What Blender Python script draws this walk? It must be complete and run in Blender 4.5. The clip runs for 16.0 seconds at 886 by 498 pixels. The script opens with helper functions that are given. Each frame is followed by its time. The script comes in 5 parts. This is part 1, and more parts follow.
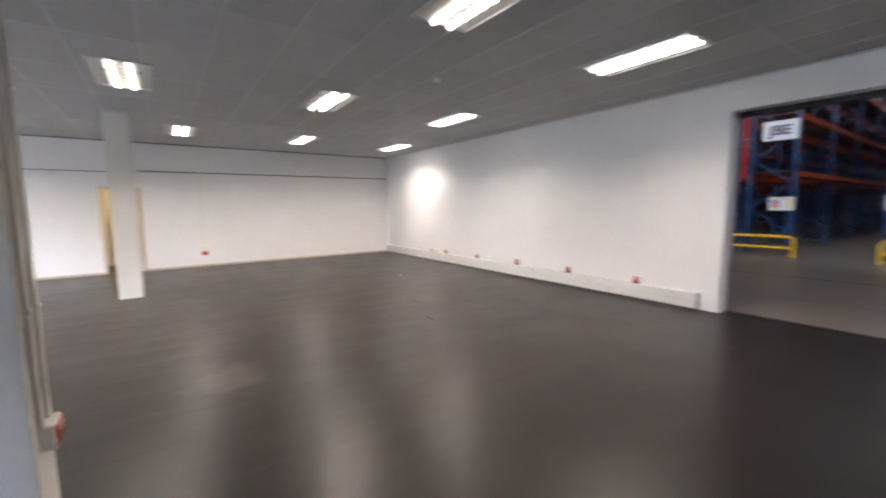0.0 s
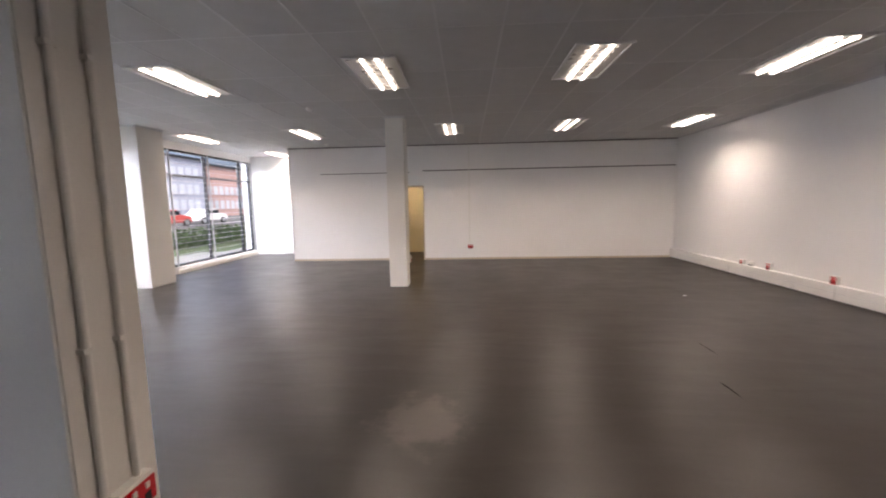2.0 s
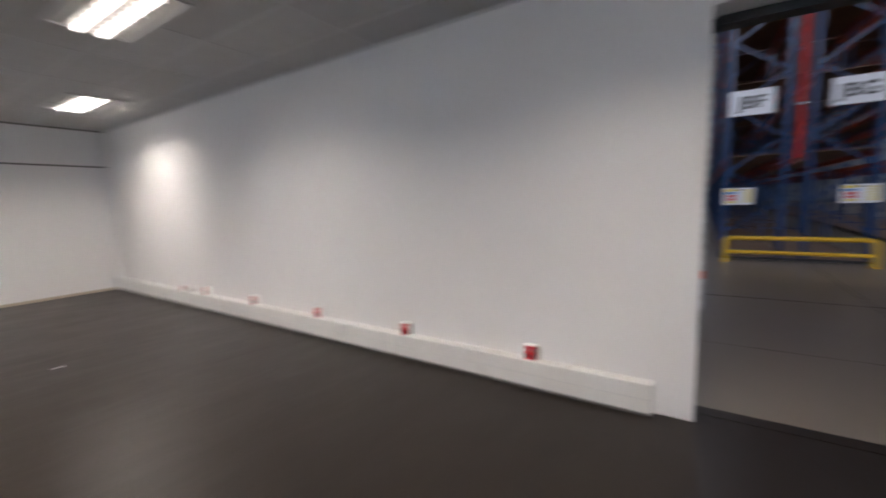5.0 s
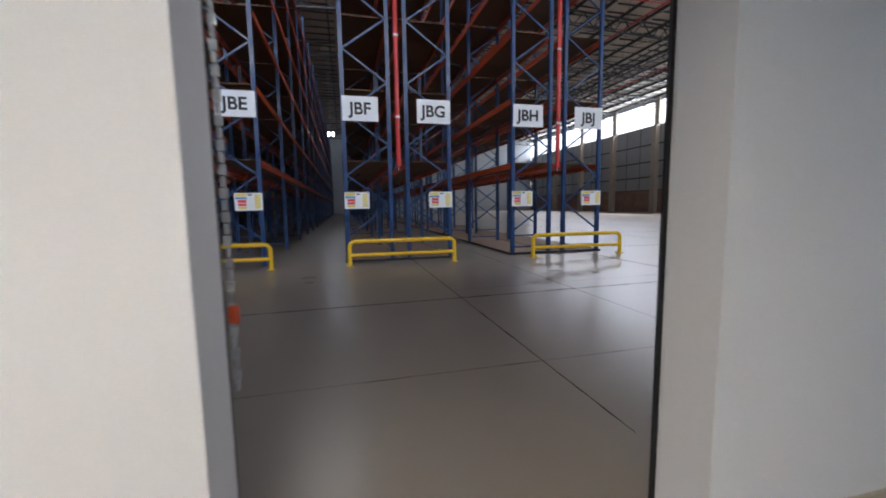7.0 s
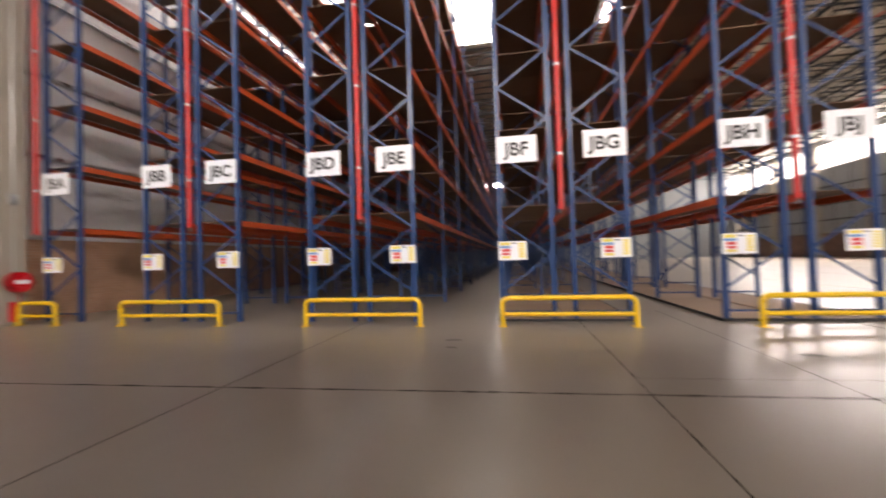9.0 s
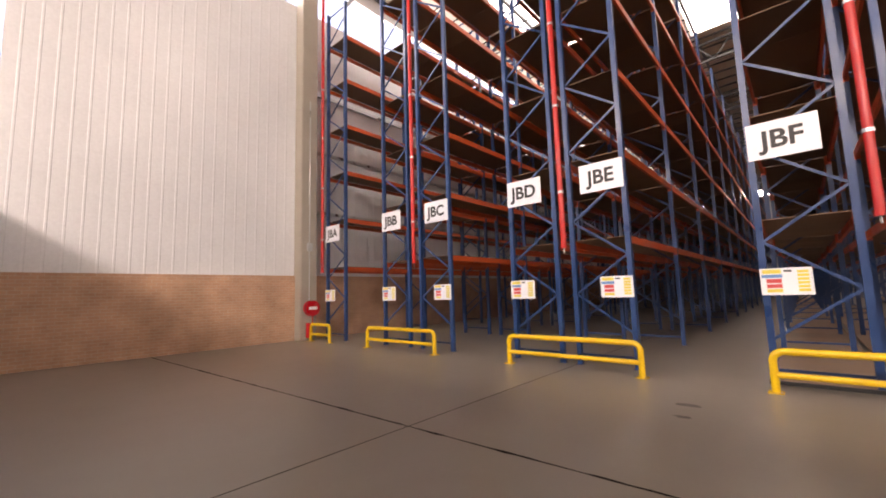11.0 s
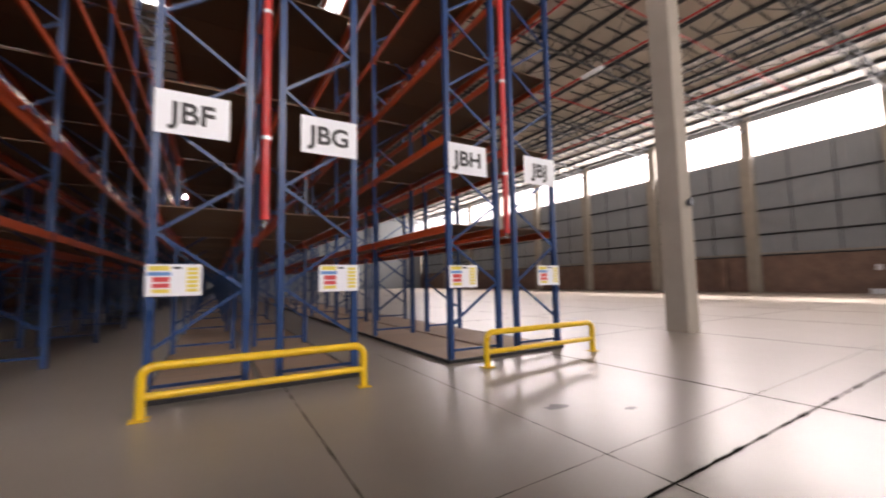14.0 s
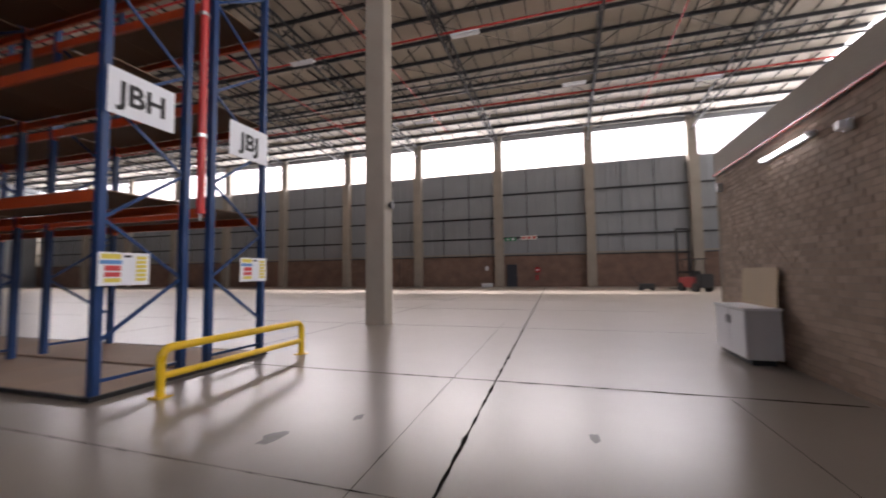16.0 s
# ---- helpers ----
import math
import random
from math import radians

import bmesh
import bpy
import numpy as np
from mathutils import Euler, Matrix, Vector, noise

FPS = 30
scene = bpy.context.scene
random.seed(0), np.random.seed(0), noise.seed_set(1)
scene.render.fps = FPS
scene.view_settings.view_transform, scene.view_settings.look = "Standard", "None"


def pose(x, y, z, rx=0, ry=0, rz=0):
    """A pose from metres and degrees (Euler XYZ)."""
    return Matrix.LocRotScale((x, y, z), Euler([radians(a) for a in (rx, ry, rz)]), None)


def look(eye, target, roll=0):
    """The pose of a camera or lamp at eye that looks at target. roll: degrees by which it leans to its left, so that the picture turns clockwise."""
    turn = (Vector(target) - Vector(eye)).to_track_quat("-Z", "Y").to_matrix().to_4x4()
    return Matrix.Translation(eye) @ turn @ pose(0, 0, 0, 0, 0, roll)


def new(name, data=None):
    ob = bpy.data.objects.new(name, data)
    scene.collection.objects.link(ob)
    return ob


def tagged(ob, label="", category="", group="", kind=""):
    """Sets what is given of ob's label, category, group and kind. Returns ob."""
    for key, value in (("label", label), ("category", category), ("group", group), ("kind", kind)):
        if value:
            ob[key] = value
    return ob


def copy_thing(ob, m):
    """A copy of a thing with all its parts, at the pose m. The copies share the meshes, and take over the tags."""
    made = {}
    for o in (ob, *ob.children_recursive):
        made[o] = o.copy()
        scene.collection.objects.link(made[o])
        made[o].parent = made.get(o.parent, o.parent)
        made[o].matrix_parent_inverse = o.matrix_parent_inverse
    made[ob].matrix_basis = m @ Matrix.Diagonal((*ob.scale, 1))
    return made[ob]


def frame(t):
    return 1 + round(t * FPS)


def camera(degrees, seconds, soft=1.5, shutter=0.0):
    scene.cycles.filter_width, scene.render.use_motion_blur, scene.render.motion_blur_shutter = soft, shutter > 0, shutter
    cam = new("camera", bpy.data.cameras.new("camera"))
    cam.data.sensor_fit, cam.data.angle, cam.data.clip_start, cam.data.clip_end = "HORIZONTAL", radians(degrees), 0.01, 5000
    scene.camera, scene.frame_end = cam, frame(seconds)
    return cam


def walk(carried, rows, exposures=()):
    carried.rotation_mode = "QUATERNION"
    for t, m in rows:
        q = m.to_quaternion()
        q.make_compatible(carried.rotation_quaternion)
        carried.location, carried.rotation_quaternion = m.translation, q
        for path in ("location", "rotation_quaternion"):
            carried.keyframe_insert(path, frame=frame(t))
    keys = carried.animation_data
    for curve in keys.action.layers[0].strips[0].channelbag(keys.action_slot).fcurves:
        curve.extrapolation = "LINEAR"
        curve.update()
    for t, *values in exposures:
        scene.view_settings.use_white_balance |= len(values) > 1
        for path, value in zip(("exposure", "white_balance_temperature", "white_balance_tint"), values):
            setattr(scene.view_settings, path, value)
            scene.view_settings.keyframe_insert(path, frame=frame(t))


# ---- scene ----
cam = camera(96.1, 16.0, soft=1.9, shutter=0.6)
PATH = [
    (0, (-0.838, -0.033, 1.560), (0.303, 1.595, 1.343), -0.6),
    (0.5, (-0.665, 0.332, 1.600), (0.056, 2.187, 1.398), -0.4),
    (1, (-0.484, 0.636, 1.604), (-0.099, 2.587, 1.390), -0.4),
    (1.5, (-0.294, 0.961, 1.587), (-0.180, 2.945, 1.361), -0.8),
    (2, (-0.059, 1.222, 1.587), (-0.181, 3.205, 1.357), -1.1),
    (2.5, (0.203, 1.400, 1.597), (-0.061, 3.369, 1.364), -1.3),
    (3, (0.407, 1.634, 1.581), (0.093, 3.596, 1.350), -1.5),
    (3.5, (0.682, 1.844, 1.577), (0.492, 3.821, 1.342), -1.6),
    (4, (1.173, 1.991, 1.575), (1.437, 3.959, 1.337), -0.8),
    (4.5, (1.861, 2.170, 1.585), (2.901, 3.863, 1.348), -0.9),
    (5, (2.346, 2.248, 1.613), (4.008, 3.334, 1.373), -1.7),
    (5.2, (2.531, 2.203, 1.623), (4.349, 3.001, 1.382), -1.3),
    (7.3, (4.627, 1.812, 1.342), (6.551, 1.308, 1.136), -1.0),
    (7.5, (4.757, 1.774, 1.340), (6.684, 1.273, 1.150), -1.1),
    (8, (5.091, 1.629, 1.356), (7.052, 1.259, 1.217), -1.3),
    (8.5, (5.415, 1.532, 1.372), (7.412, 1.433, 1.314), -1.5),
    (9, (5.725, 1.508, 1.410), (7.693, 1.859, 1.452), -1.7),
    (9.5, (5.965, 1.443, 1.436), (7.766, 2.307, 1.545), -1.5),
    (9.7, (6.041, 1.416, 1.439), (7.742, 2.460, 1.564), -1.5),
    (11.8, (6.977, 1.372, 1.520), (8.446, 2.710, 1.744), -1.7),
    (12, (7.088, 1.372, 1.524), (8.716, 2.510, 1.756), -1.4),
    (12.5, (7.414, 1.373, 1.540), (9.326, 1.915, 1.762), -1.1),
    (13, (7.729, 1.342, 1.531), (9.718, 1.284, 1.734), -0.9),
    (13.5, (8.013, 1.191, 1.498), (9.925, 0.628, 1.673), -0.8),
    (14, (8.311, 1.129, 1.437), (10.035, 0.128, 1.596), -1.1),
    (14.5, (8.589, 1.069, 1.421), (10.077, -0.261, 1.557), -1.1),
    (15, (8.772, 0.919, 1.425), (9.999, -0.657, 1.535), -1.2),
    (15.5, (8.993, 0.776, 1.412), (9.908, -1.000, 1.512), -0.5),
    (16, (9.169, 0.685, 1.413), (9.769, -1.219, 1.533), -0.7),
]
walk(cam, [(t, look(e, g, r)) for t, e, g, r in PATH],
     exposures=[(0, 1.95, 5900, 16), (1.5, 1.5, 6300, 22), (3.0, 1.08, 6700, 21), (3.7, 0.9, 7100, 22), (4.5, 1.05, 6600, 21), (5.2, 1.5, 5700, 14), (7.3, 1.95, 5900, 11), (8.2, 2.45, 6500, 13),
                (9.2, 2.95, 7600, 19), (12.5, 3.0, 8100, 25), (14.0, 2.5, 7050, 20), (16.0, 1.95, 6650, 19)])

# ---- world and light ----
world = bpy.data.worlds.new("world")
scene.world = world
world.use_nodes = True
wn = world.node_tree.nodes
sky = wn.new("ShaderNodeTexSky")
sky.sky_type = 'NISHITA'
sky.sun_disc = False
sky.sun_elevation = radians(50)
sky.sun_rotation = radians(160)
sky.air_density, sky.dust_density = 0.7, 8.0
wn["Background"].inputs[1].default_value = 0.15
world.node_tree.links.new(sky.outputs[0], wn["Background"].inputs[0])
sun = new("sun", bpy.data.lights.new("sun", 'SUN'))
sun.data.energy, sun.data.angle, sun.data.color = 4.0, radians(12), (1.0, 0.96, 0.9)
sun.rotation_euler = (radians(40), 0, radians(20))


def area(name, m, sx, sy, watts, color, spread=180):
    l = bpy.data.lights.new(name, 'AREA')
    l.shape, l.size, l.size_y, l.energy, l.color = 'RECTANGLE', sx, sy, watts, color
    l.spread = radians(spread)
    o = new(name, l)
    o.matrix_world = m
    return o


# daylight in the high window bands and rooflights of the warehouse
area("daylight_south", pose(36, -38.75, 13.0, 90, 0, 0), 130, 3.2, 3800, (0.98, 0.98, 1.0))
area("daylight_north", pose(45, 15.05, 13.3, -90, 0, 0), 80, 1.8, 700, (0.98, 0.98, 1.0))

area("daylight_west", pose(-9.4, -23.5, 12.9, 90, 0, -90), 28, 3.0, 300, (1.0, 0.98, 0.95))
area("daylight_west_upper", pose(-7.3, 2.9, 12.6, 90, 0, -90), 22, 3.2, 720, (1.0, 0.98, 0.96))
# open sky above the street in front of the office windows
area("daylight_street", look((-9.2, 4.5, 5.2), (-4.0, 4.5, 2.0)), 20, 3.2, 2400, (0.84, 0.92, 1.0))

# ---- materials ----


def mat(name, color, rough=0.5, metal=0.0, var=0.12, scale=3.0, fine=60.0, bump=0.05, rvar=0.1, color2=None, emit=0.0, spec=0.5, coat=0.0):
    m = bpy.data.materials.new(name)
    m.use_nodes = True
    n, l = m.node_tree.nodes, m.node_tree.links
    b = n["Principled BSDF"]
    tc = n.new("ShaderNodeTexCoord")
    geo = n.new("ShaderNodeNewGeometry")
    n1, n2 = n.new("ShaderNodeTexNoise"), n.new("ShaderNodeTexNoise")
    n1.inputs["Scale"].default_value, n1.inputs["Detail"].default_value = scale, 5
    n2.inputs["Scale"].default_value, n2.inputs["Detail"].default_value = fine, 3
    l.new(geo.outputs["Position"], n1.inputs["Vector"])
    l.new(geo.outputs["Position"], n2.inputs["Vector"])
    mix = n.new("ShaderNodeMix")
    mix.data_type = 'RGBA'
    c2 = color2 or tuple(max(0.0, c * (1 - 2 * var)) for c in color)
    mix.inputs[6].default_value, mix.inputs[7].default_value = (*c2, 1), (*color, 1)
    ramp = n.new("ShaderNodeMapRange")
    ramp.inputs[1].default_value, ramp.inputs[2].default_value = 0.3, 0.7
    add = n.new("ShaderNodeMath")
    add.operation = 'MULTIPLY_ADD'
    add.inputs[1].default_value, add.inputs[2].default_value = 0.35, 0.0
    l.new(n2.outputs[0], add.inputs[0])
    add2 = n.new("ShaderNodeMath")
    add2.operation = 'MULTIPLY_ADD'
    add2.inputs[1].default_value = 0.65
    l.new(n1.outputs[0], add2.inputs[0])
    l.new(add.outputs[0], add2.inputs[2])
    l.new(add2.outputs[0], ramp.inputs[0])
    l.new(ramp.outputs[0], mix.inputs[0])
    l.new(mix.outputs[2], b.inputs["Base Color"])
    rr = n.new("ShaderNodeMapRange")
    rr.inputs[3].default_value, rr.inputs[4].default_value = max(0.02, rough - rvar), min(1, rough + rvar)
    l.new(n1.outputs[0], rr.inputs[0])
    rr.inputs[1].default_value, rr.inputs[2].default_value = 0.3, 0.7
    l.new(rr.outputs[0], b.inputs["Roughness"])
    b.inputs["Metallic"].default_value = metal
    b.inputs["Specular IOR Level"].default_value = spec
    b.inputs["Coat Weight"].default_value = coat
    if bump:
        bp = n.new("ShaderNodeBump")
        bp.inputs["Strength"].default_value, bp.inputs["Distance"].default_value = bump, 0.01
        l.new(add2.outputs[0], bp.inputs["Height"])
        l.new(bp.outputs[0], b.inputs["Normal"])
    if emit:
        b.inputs["Emission Color"].default_value = (*color, 1)
        b.inputs["Emission Strength"].default_value = emit
    return m


def random_tint(m, amount=0.25):
    """Tint a material a little from object to object."""
    n, l = m.node_tree.nodes, m.node_tree.links
    b = n["Principled BSDF"]
    src = b.inputs["Base Color"].links[0].from_socket
    oi = n.new("ShaderNodeObjectInfo")
    hs = n.new("ShaderNodeHueSaturation")
    mr = n.new("ShaderNodeMapRange")
    mr.inputs[3].default_value, mr.inputs[4].default_value = 1 - amount, 1 + amount
    l.new(oi.outputs["Random"], mr.inputs[0])
    l.new(mr.outputs[0], hs.inputs["Value"])
    l.new(src, hs.inputs["Color"])
    l.new(hs.outputs[0], b.inputs["Base Color"])
    return m


def island_tint(m, amount=0.25):
    n, l = m.node_tree.nodes, m.node_tree.links
    b = n["Principled BSDF"]
    src = b.inputs["Base Color"].links[0].from_socket
    g = n.new("ShaderNodeNewGeometry")
    hs = n.new("ShaderNodeHueSaturation")
    mr = n.new("ShaderNodeMapRange")
    mr.inputs[3].default_value, mr.inputs[4].default_value = 1 - amount, 1 + amount
    l.new(g.outputs["Random Per Island"], mr.inputs[0])
    l.new(mr.outputs[0], hs.inputs["Value"])
    l.new(src, hs.inputs["Color"])
    l.new(hs.outputs[0], b.inputs["Base Color"])
    return m


def floor_mat(name, c1, c2, c3, rough, rvar, bump, spec=0.5, stain=0.25, wave=0.0, worn=None):
    """Worn floor: broad clouds, trowel marks, pale scuffs, uneven gloss."""
    m = bpy.data.materials.new(name)
    m.use_nodes = True
    n, l = m.node_tree.nodes, m.node_tree.links
    b = n["Principled BSDF"]
    geo = n.new("ShaderNodeNewGeometry")

    def noi(scale, detail, rough_=0.55, dist=0.0, stretch=None):
        t = n.new("ShaderNodeTexNoise")
        t.inputs["Scale"].default_value, t.inputs["Detail"].default_value = scale, detail
        t.inputs["Roughness"].default_value, t.inputs["Distortion"].default_value = rough_, dist
        src = geo.outputs["Position"]
        if stretch:
            mp = n.new("ShaderNodeMapping")
            mp.inputs["Scale"].default_value = stretch
            mp.inputs["Rotation"].default_value = (0, 0, 0.5)
            l.new(src, mp.inputs["Vector"])
            src = mp.outputs[0]
        l.new(src, t.inputs["Vector"])
        return t.outputs[0]

    def rng(sock, a, bb, c=0.0, d=1.0):
        r = n.new("ShaderNodeMapRange")
        r.interpolation_type = 'SMOOTHSTEP'
        for i, v in enumerate((a, bb, c, d)):
            r.inputs[i + 1].default_value = v
        l.new(sock, r.inputs[0])
        return r.outputs[0]

    def mixc(f, a, bb):
        x = n.new("ShaderNodeMix")
        x.data_type = 'RGBA'
        l.new(f, x.inputs[0])
        for i, v in ((6, a), (7, bb)):
            if isinstance(v, tuple):
                x.inputs[i].default_value = (*v, 1)
            else:
                l.new(v, x.inputs[i])
        return x.outputs[2]

    def madd(sock, k, other):
        x = n.new("ShaderNodeMath")
        x.operation = 'MULTIPLY_ADD'
        x.inputs[1].default_value = k
        l.new(sock, x.inputs[0])
        if isinstance(other, float):
            x.inputs[2].default_value = other
        else:
            l.new(other, x.inputs[2])
        return x.outputs[0]
    big, mid, fine = noi(0.2, 4, 0.55), noi(1.5, 6, 0.6), noi(30, 3)
    scuff, trowel = noi(0.6, 8, 0.66, 0.4), noi(1.1, 3, 0.4, 0.3, (1.0, 3.2, 1.0))
    col = mixc(rng(big, 0.1, 0.9), c1, c2)
    col = mixc(rng(mid, 0.1, 0.95, 0, 0.5), col, c1)
    col = mixc(rng(scuff, 0.25, 1.0, 0, stain), col, c3)
    col = mixc(rng(fine, 0.3, 0.9, 0, 0.2), col, c2)
    if worn:
        # one worn pale patch with a ragged outline
        away = n.new("ShaderNodeVectorMath")
        away.operation = 'DISTANCE'
        l.new(geo.outputs["Position"], away.inputs[0])
        away.inputs[1].default_value = (worn[0], worn[1], 0)
        ragged_edge = madd(noi(3.5, 6, 0.65), 1.3, madd(away.outputs["Value"], -1.0 / worn[2], 0.0))
        col = mixc(rng(ragged_edge, 0.05, 0.45, 0, 0.75), col, worn[3])
    l.new(col, b.inputs["Base Color"])
    gloss = madd(mid, 0.4, madd(big, 0.6, 0.0))
    l.new(rng(gloss, 0.25, 0.75, rough - rvar, rough + rvar), b.inputs["Roughness"])
    b.inputs["Specular IOR Level"].default_value = spec
    bp = n.new("ShaderNodeBump")
    bp.inputs["Strength"].default_value, bp.inputs["Distance"].default_value = bump, 0.02
    l.new(madd(fine, 0.006, madd(trowel, wave, 0.0)), bp.inputs["Height"])
    l.new(bp.outputs[0], b.inputs["Normal"])
    return m


def brick_mat(name, c1, c2, mortar, across='X'):
    m = bpy.data.materials.new(name)
    m.use_nodes = True
    n, l = m.node_tree.nodes, m.node_tree.links
    b = n["Principled BSDF"]
    geo, sep, com = n.new("ShaderNodeNewGeometry"), n.new("ShaderNodeSeparateXYZ"), n.new("ShaderNodeCombineXYZ")
    l.new(geo.outputs["Position"], sep.inputs[0])
    l.new(sep.outputs[across], com.inputs[0])
    l.new(sep.outputs["Z"], com.inputs[1])
    t = n.new("ShaderNodeTexBrick")
    t.inputs["Color1"].default_value, t.inputs["Color2"].default_value, t.inputs["Mortar"].default_value = (*c1, 1), (*c2, 1), (*mortar, 1)
    t.inputs["Scale"].default_value, t.inputs["Brick Width"].default_value, t.inputs["Row Height"].default_value = 1.0, 0.232, 0.083
    t.inputs["Mortar Size"].default_value = 0.008
    l.new(com.outputs[0], t.inputs["Vector"])
    no = n.new("ShaderNodeTexNoise")
    no.inputs["Scale"].default_value = 1.3
    no.inputs["Detail"].default_value = 6
    l.new(geo.outputs["Position"], no.inputs["Vector"])
    hs = n.new("ShaderNodeHueSaturation")
    mr = n.new("ShaderNodeMapRange")
    mr.inputs[1].default_value, mr.inputs[2].default_value, mr.inputs[3].default_value, mr.inputs[4].default_value = 0.3, 0.7, 0.8, 1.15
    l.new(no.outputs[0], mr.inputs[0])
    l.new(mr.outputs[0], hs.inputs["Value"])
    l.new(t.outputs[0], hs.inputs["Color"])
    l.new(hs.outputs[0], b.inputs["Base Color"])
    b.inputs["Roughness"].default_value = 0.85
    bp = n.new("ShaderNodeBump")
    bp.inputs["Strength"].default_value, bp.inputs["Distance"].default_value, bp.invert = 0.6, 0.01, True
    l.new(t.outputs["Fac"], bp.inputs["Height"])
    l.new(bp.outputs[0], b.inputs["Normal"])
    return m


M_PLASTER = mat("white_wall_paint", (0.80, 0.79, 0.78), 0.55, var=0.035, scale=0.8, fine=90, bump=0.05)
M_PILLAR = mat("pillar_paint", (0.72, 0.69, 0.64), 0.5, var=0.06, scale=1.5, fine=120, bump=0.04)
M_TILE = island_tint(mat("ceiling_tile", (0.56, 0.555, 0.55), 0.9, var=0.05, scale=5, fine=220, bump=0.15), 0.05)
M_GRID = mat("ceiling_grid_metal", (0.60, 0.595, 0.59), 0.45, var=0.05)
M_OFFICE_FLOOR = floor_mat("office_floor_paint", (0.0125, 0.009, 0.0062), (0.0185, 0.0138, 0.0100), (0.036, 0.029, 0.023), 0.36, 0.07, 0.5, 0.33, 0.35, 0.55, (-0.42, 4.0, 0.75, (0.075, 0.063, 0.052)))
M_CONCRETE = floor_mat("polished_concrete", (0.225, 0.195, 0.158), (0.265, 0.232, 0.192), (0.31, 0.278, 0.24), 0.294, 0.015, 0.12, 0.5, 0.4, 0.15)
M_STAIN = mat("oil_stain", (0.10, 0.088, 0.075), 0.4, var=0.2, scale=6)
M_JOINT = mat("floor_joint_sealant", (0.022, 0.02, 0.018), 0.95, scale=9, spec=0.0)
M_BLUE = mat("rack_blue_paint", (0.014, 0.055, 0.175), 0.36, var=0.2, scale=2.5, fine=70)
M_ORANGE = mat("rack_orange_paint", (0.60, 0.088, 0.02), 0.4, var=0.15, scale=2.0, fine=60)
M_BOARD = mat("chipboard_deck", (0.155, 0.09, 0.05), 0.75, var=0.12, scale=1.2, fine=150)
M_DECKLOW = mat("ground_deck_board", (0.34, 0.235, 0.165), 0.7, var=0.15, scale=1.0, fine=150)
M_YELLOW = mat("safety_yellow_paint", (0.78, 0.50, 0.015), 0.35, var=0.12, scale=4, fine=40, bump=0.04)
M_RED = mat("red_pipe_paint", (0.55, 0.025, 0.022), 0.4, var=0.1)
M_REDPLASTIC = mat("red_plastic", (0.50, 0.012, 0.02), 0.3, var=0.05)
M_WHITEPLASTIC = mat("white_plastic", (0.75, 0.74, 0.71), 0.35, var=0.04, bump=0.01)
M_SIGN = mat("sign_board_white", (0.78, 0.80, 0.84), 0.4, var=0.03, bump=0.0)
M_BLACK = mat("black_print", (0.012, 0.012, 0.014), 0.5, bump=0.0)
M_LYELLOW = mat("label_yellow", (0.80, 0.66, 0.10), 0.5, bump=0.0)
M_LRED = mat("label_red", (0.70, 0.08, 0.08), 0.5, bump=0.0)
M_LBLUE = mat("label_blue", (0.12, 0.30, 0.62), 0.5, bump=0.0)
M_COLUMN = mat("precast_concrete", (0.36, 0.32, 0.27), 0.8, var=0.12, scale=1.2, fine=40, bump=0.2)
M_CLADGREY = mat("grey_steel_cladding", (0.27, 0.29, 0.31), 0.5, var=0.08, scale=0.4, fine=20)
M_CLADWHITE = mat("white_steel_cladding", (0.70, 0.71, 0.73), 0.5, var=0.10, scale=0.35, fine=15)
M_STEEL = mat("dark_steel", (0.022, 0.024, 0.028), 0.55, var=0.15)
M_ROOF = mat("roof_insulation_foil", (0.58, 0.53, 0.46), 0.6, var=0.07, scale=0.6)
M_GALV = mat("galvanised_steel", (0.52, 0.54, 0.55), 0.35, metal=0.8, var=0.1)
M_BRICK_Y = brick_mat("brick_dado", (0.50, 0.29, 0.185), (0.45, 0.255, 0.16), (0.48, 0.36, 0.27))
# darker copy of the dado brick: the south wall's dimness is in its colour
M_BRICK_S = brick_mat("brick_dado_shaded", (0.23, 0.14, 0.105), (0.19, 0.115, 0.09), (0.22, 0.17, 0.14))
M_BRICKPIECE = random_tint(mat("face_brick", (0.36, 0.27, 0.205), 0.85, var=0.12, scale=8, fine=90, bump=0.3), 0.18)
M_BRICKJOIN = island_tint(mat("face_brick_far", (0.36, 0.27, 0.205), 0.85, var=0.12, scale=8, fine=90, bump=0.3), 0.18)
M_MORTAR = mat("mortar", (0.31, 0.255, 0.21), 0.95, scale=8, bump=0.3)
M_ALU = mat("dark_window_frame", (0.035, 0.037, 0.042), 0.4, var=0.1)
M_BAR = mat("white_bar_paint", (0.45, 0.46, 0.47), 0.4, var=0.05)
M_TUBE = mat("lamp_tube_glow", (1.0, 0.90, 0.76), 0.4, emit=3.0, bump=0.0)
M_TUBECOOL = mat("lamp_tube_cool", (0.95, 0.97, 1.0), 0.4, emit=14.0, bump=0.0)
M_TUBEWALL = mat("wall_tube_glow", (0.95, 0.97, 1.0), 0.4, emit=2.2, bump=0.0)
M_TRUCKRED = mat("dull_red_paint", (0.22, 0.02, 0.02), 0.5)
M_REFL = mat("lamp_reflector", (0.62, 0.60, 0.56), 0.35, metal=0.4, var=0.03, bump=0.0)
M_SKIRT = mat("beige_skirting", (0.55, 0.47, 0.36), 0.5)
M_BEIGE = mat("beige_wall_paint", (0.62, 0.54, 0.36), 0.6, var=0.05)
M_DOOR = mat("dark_door_paint", (0.03, 0.035, 0.05), 0.5)
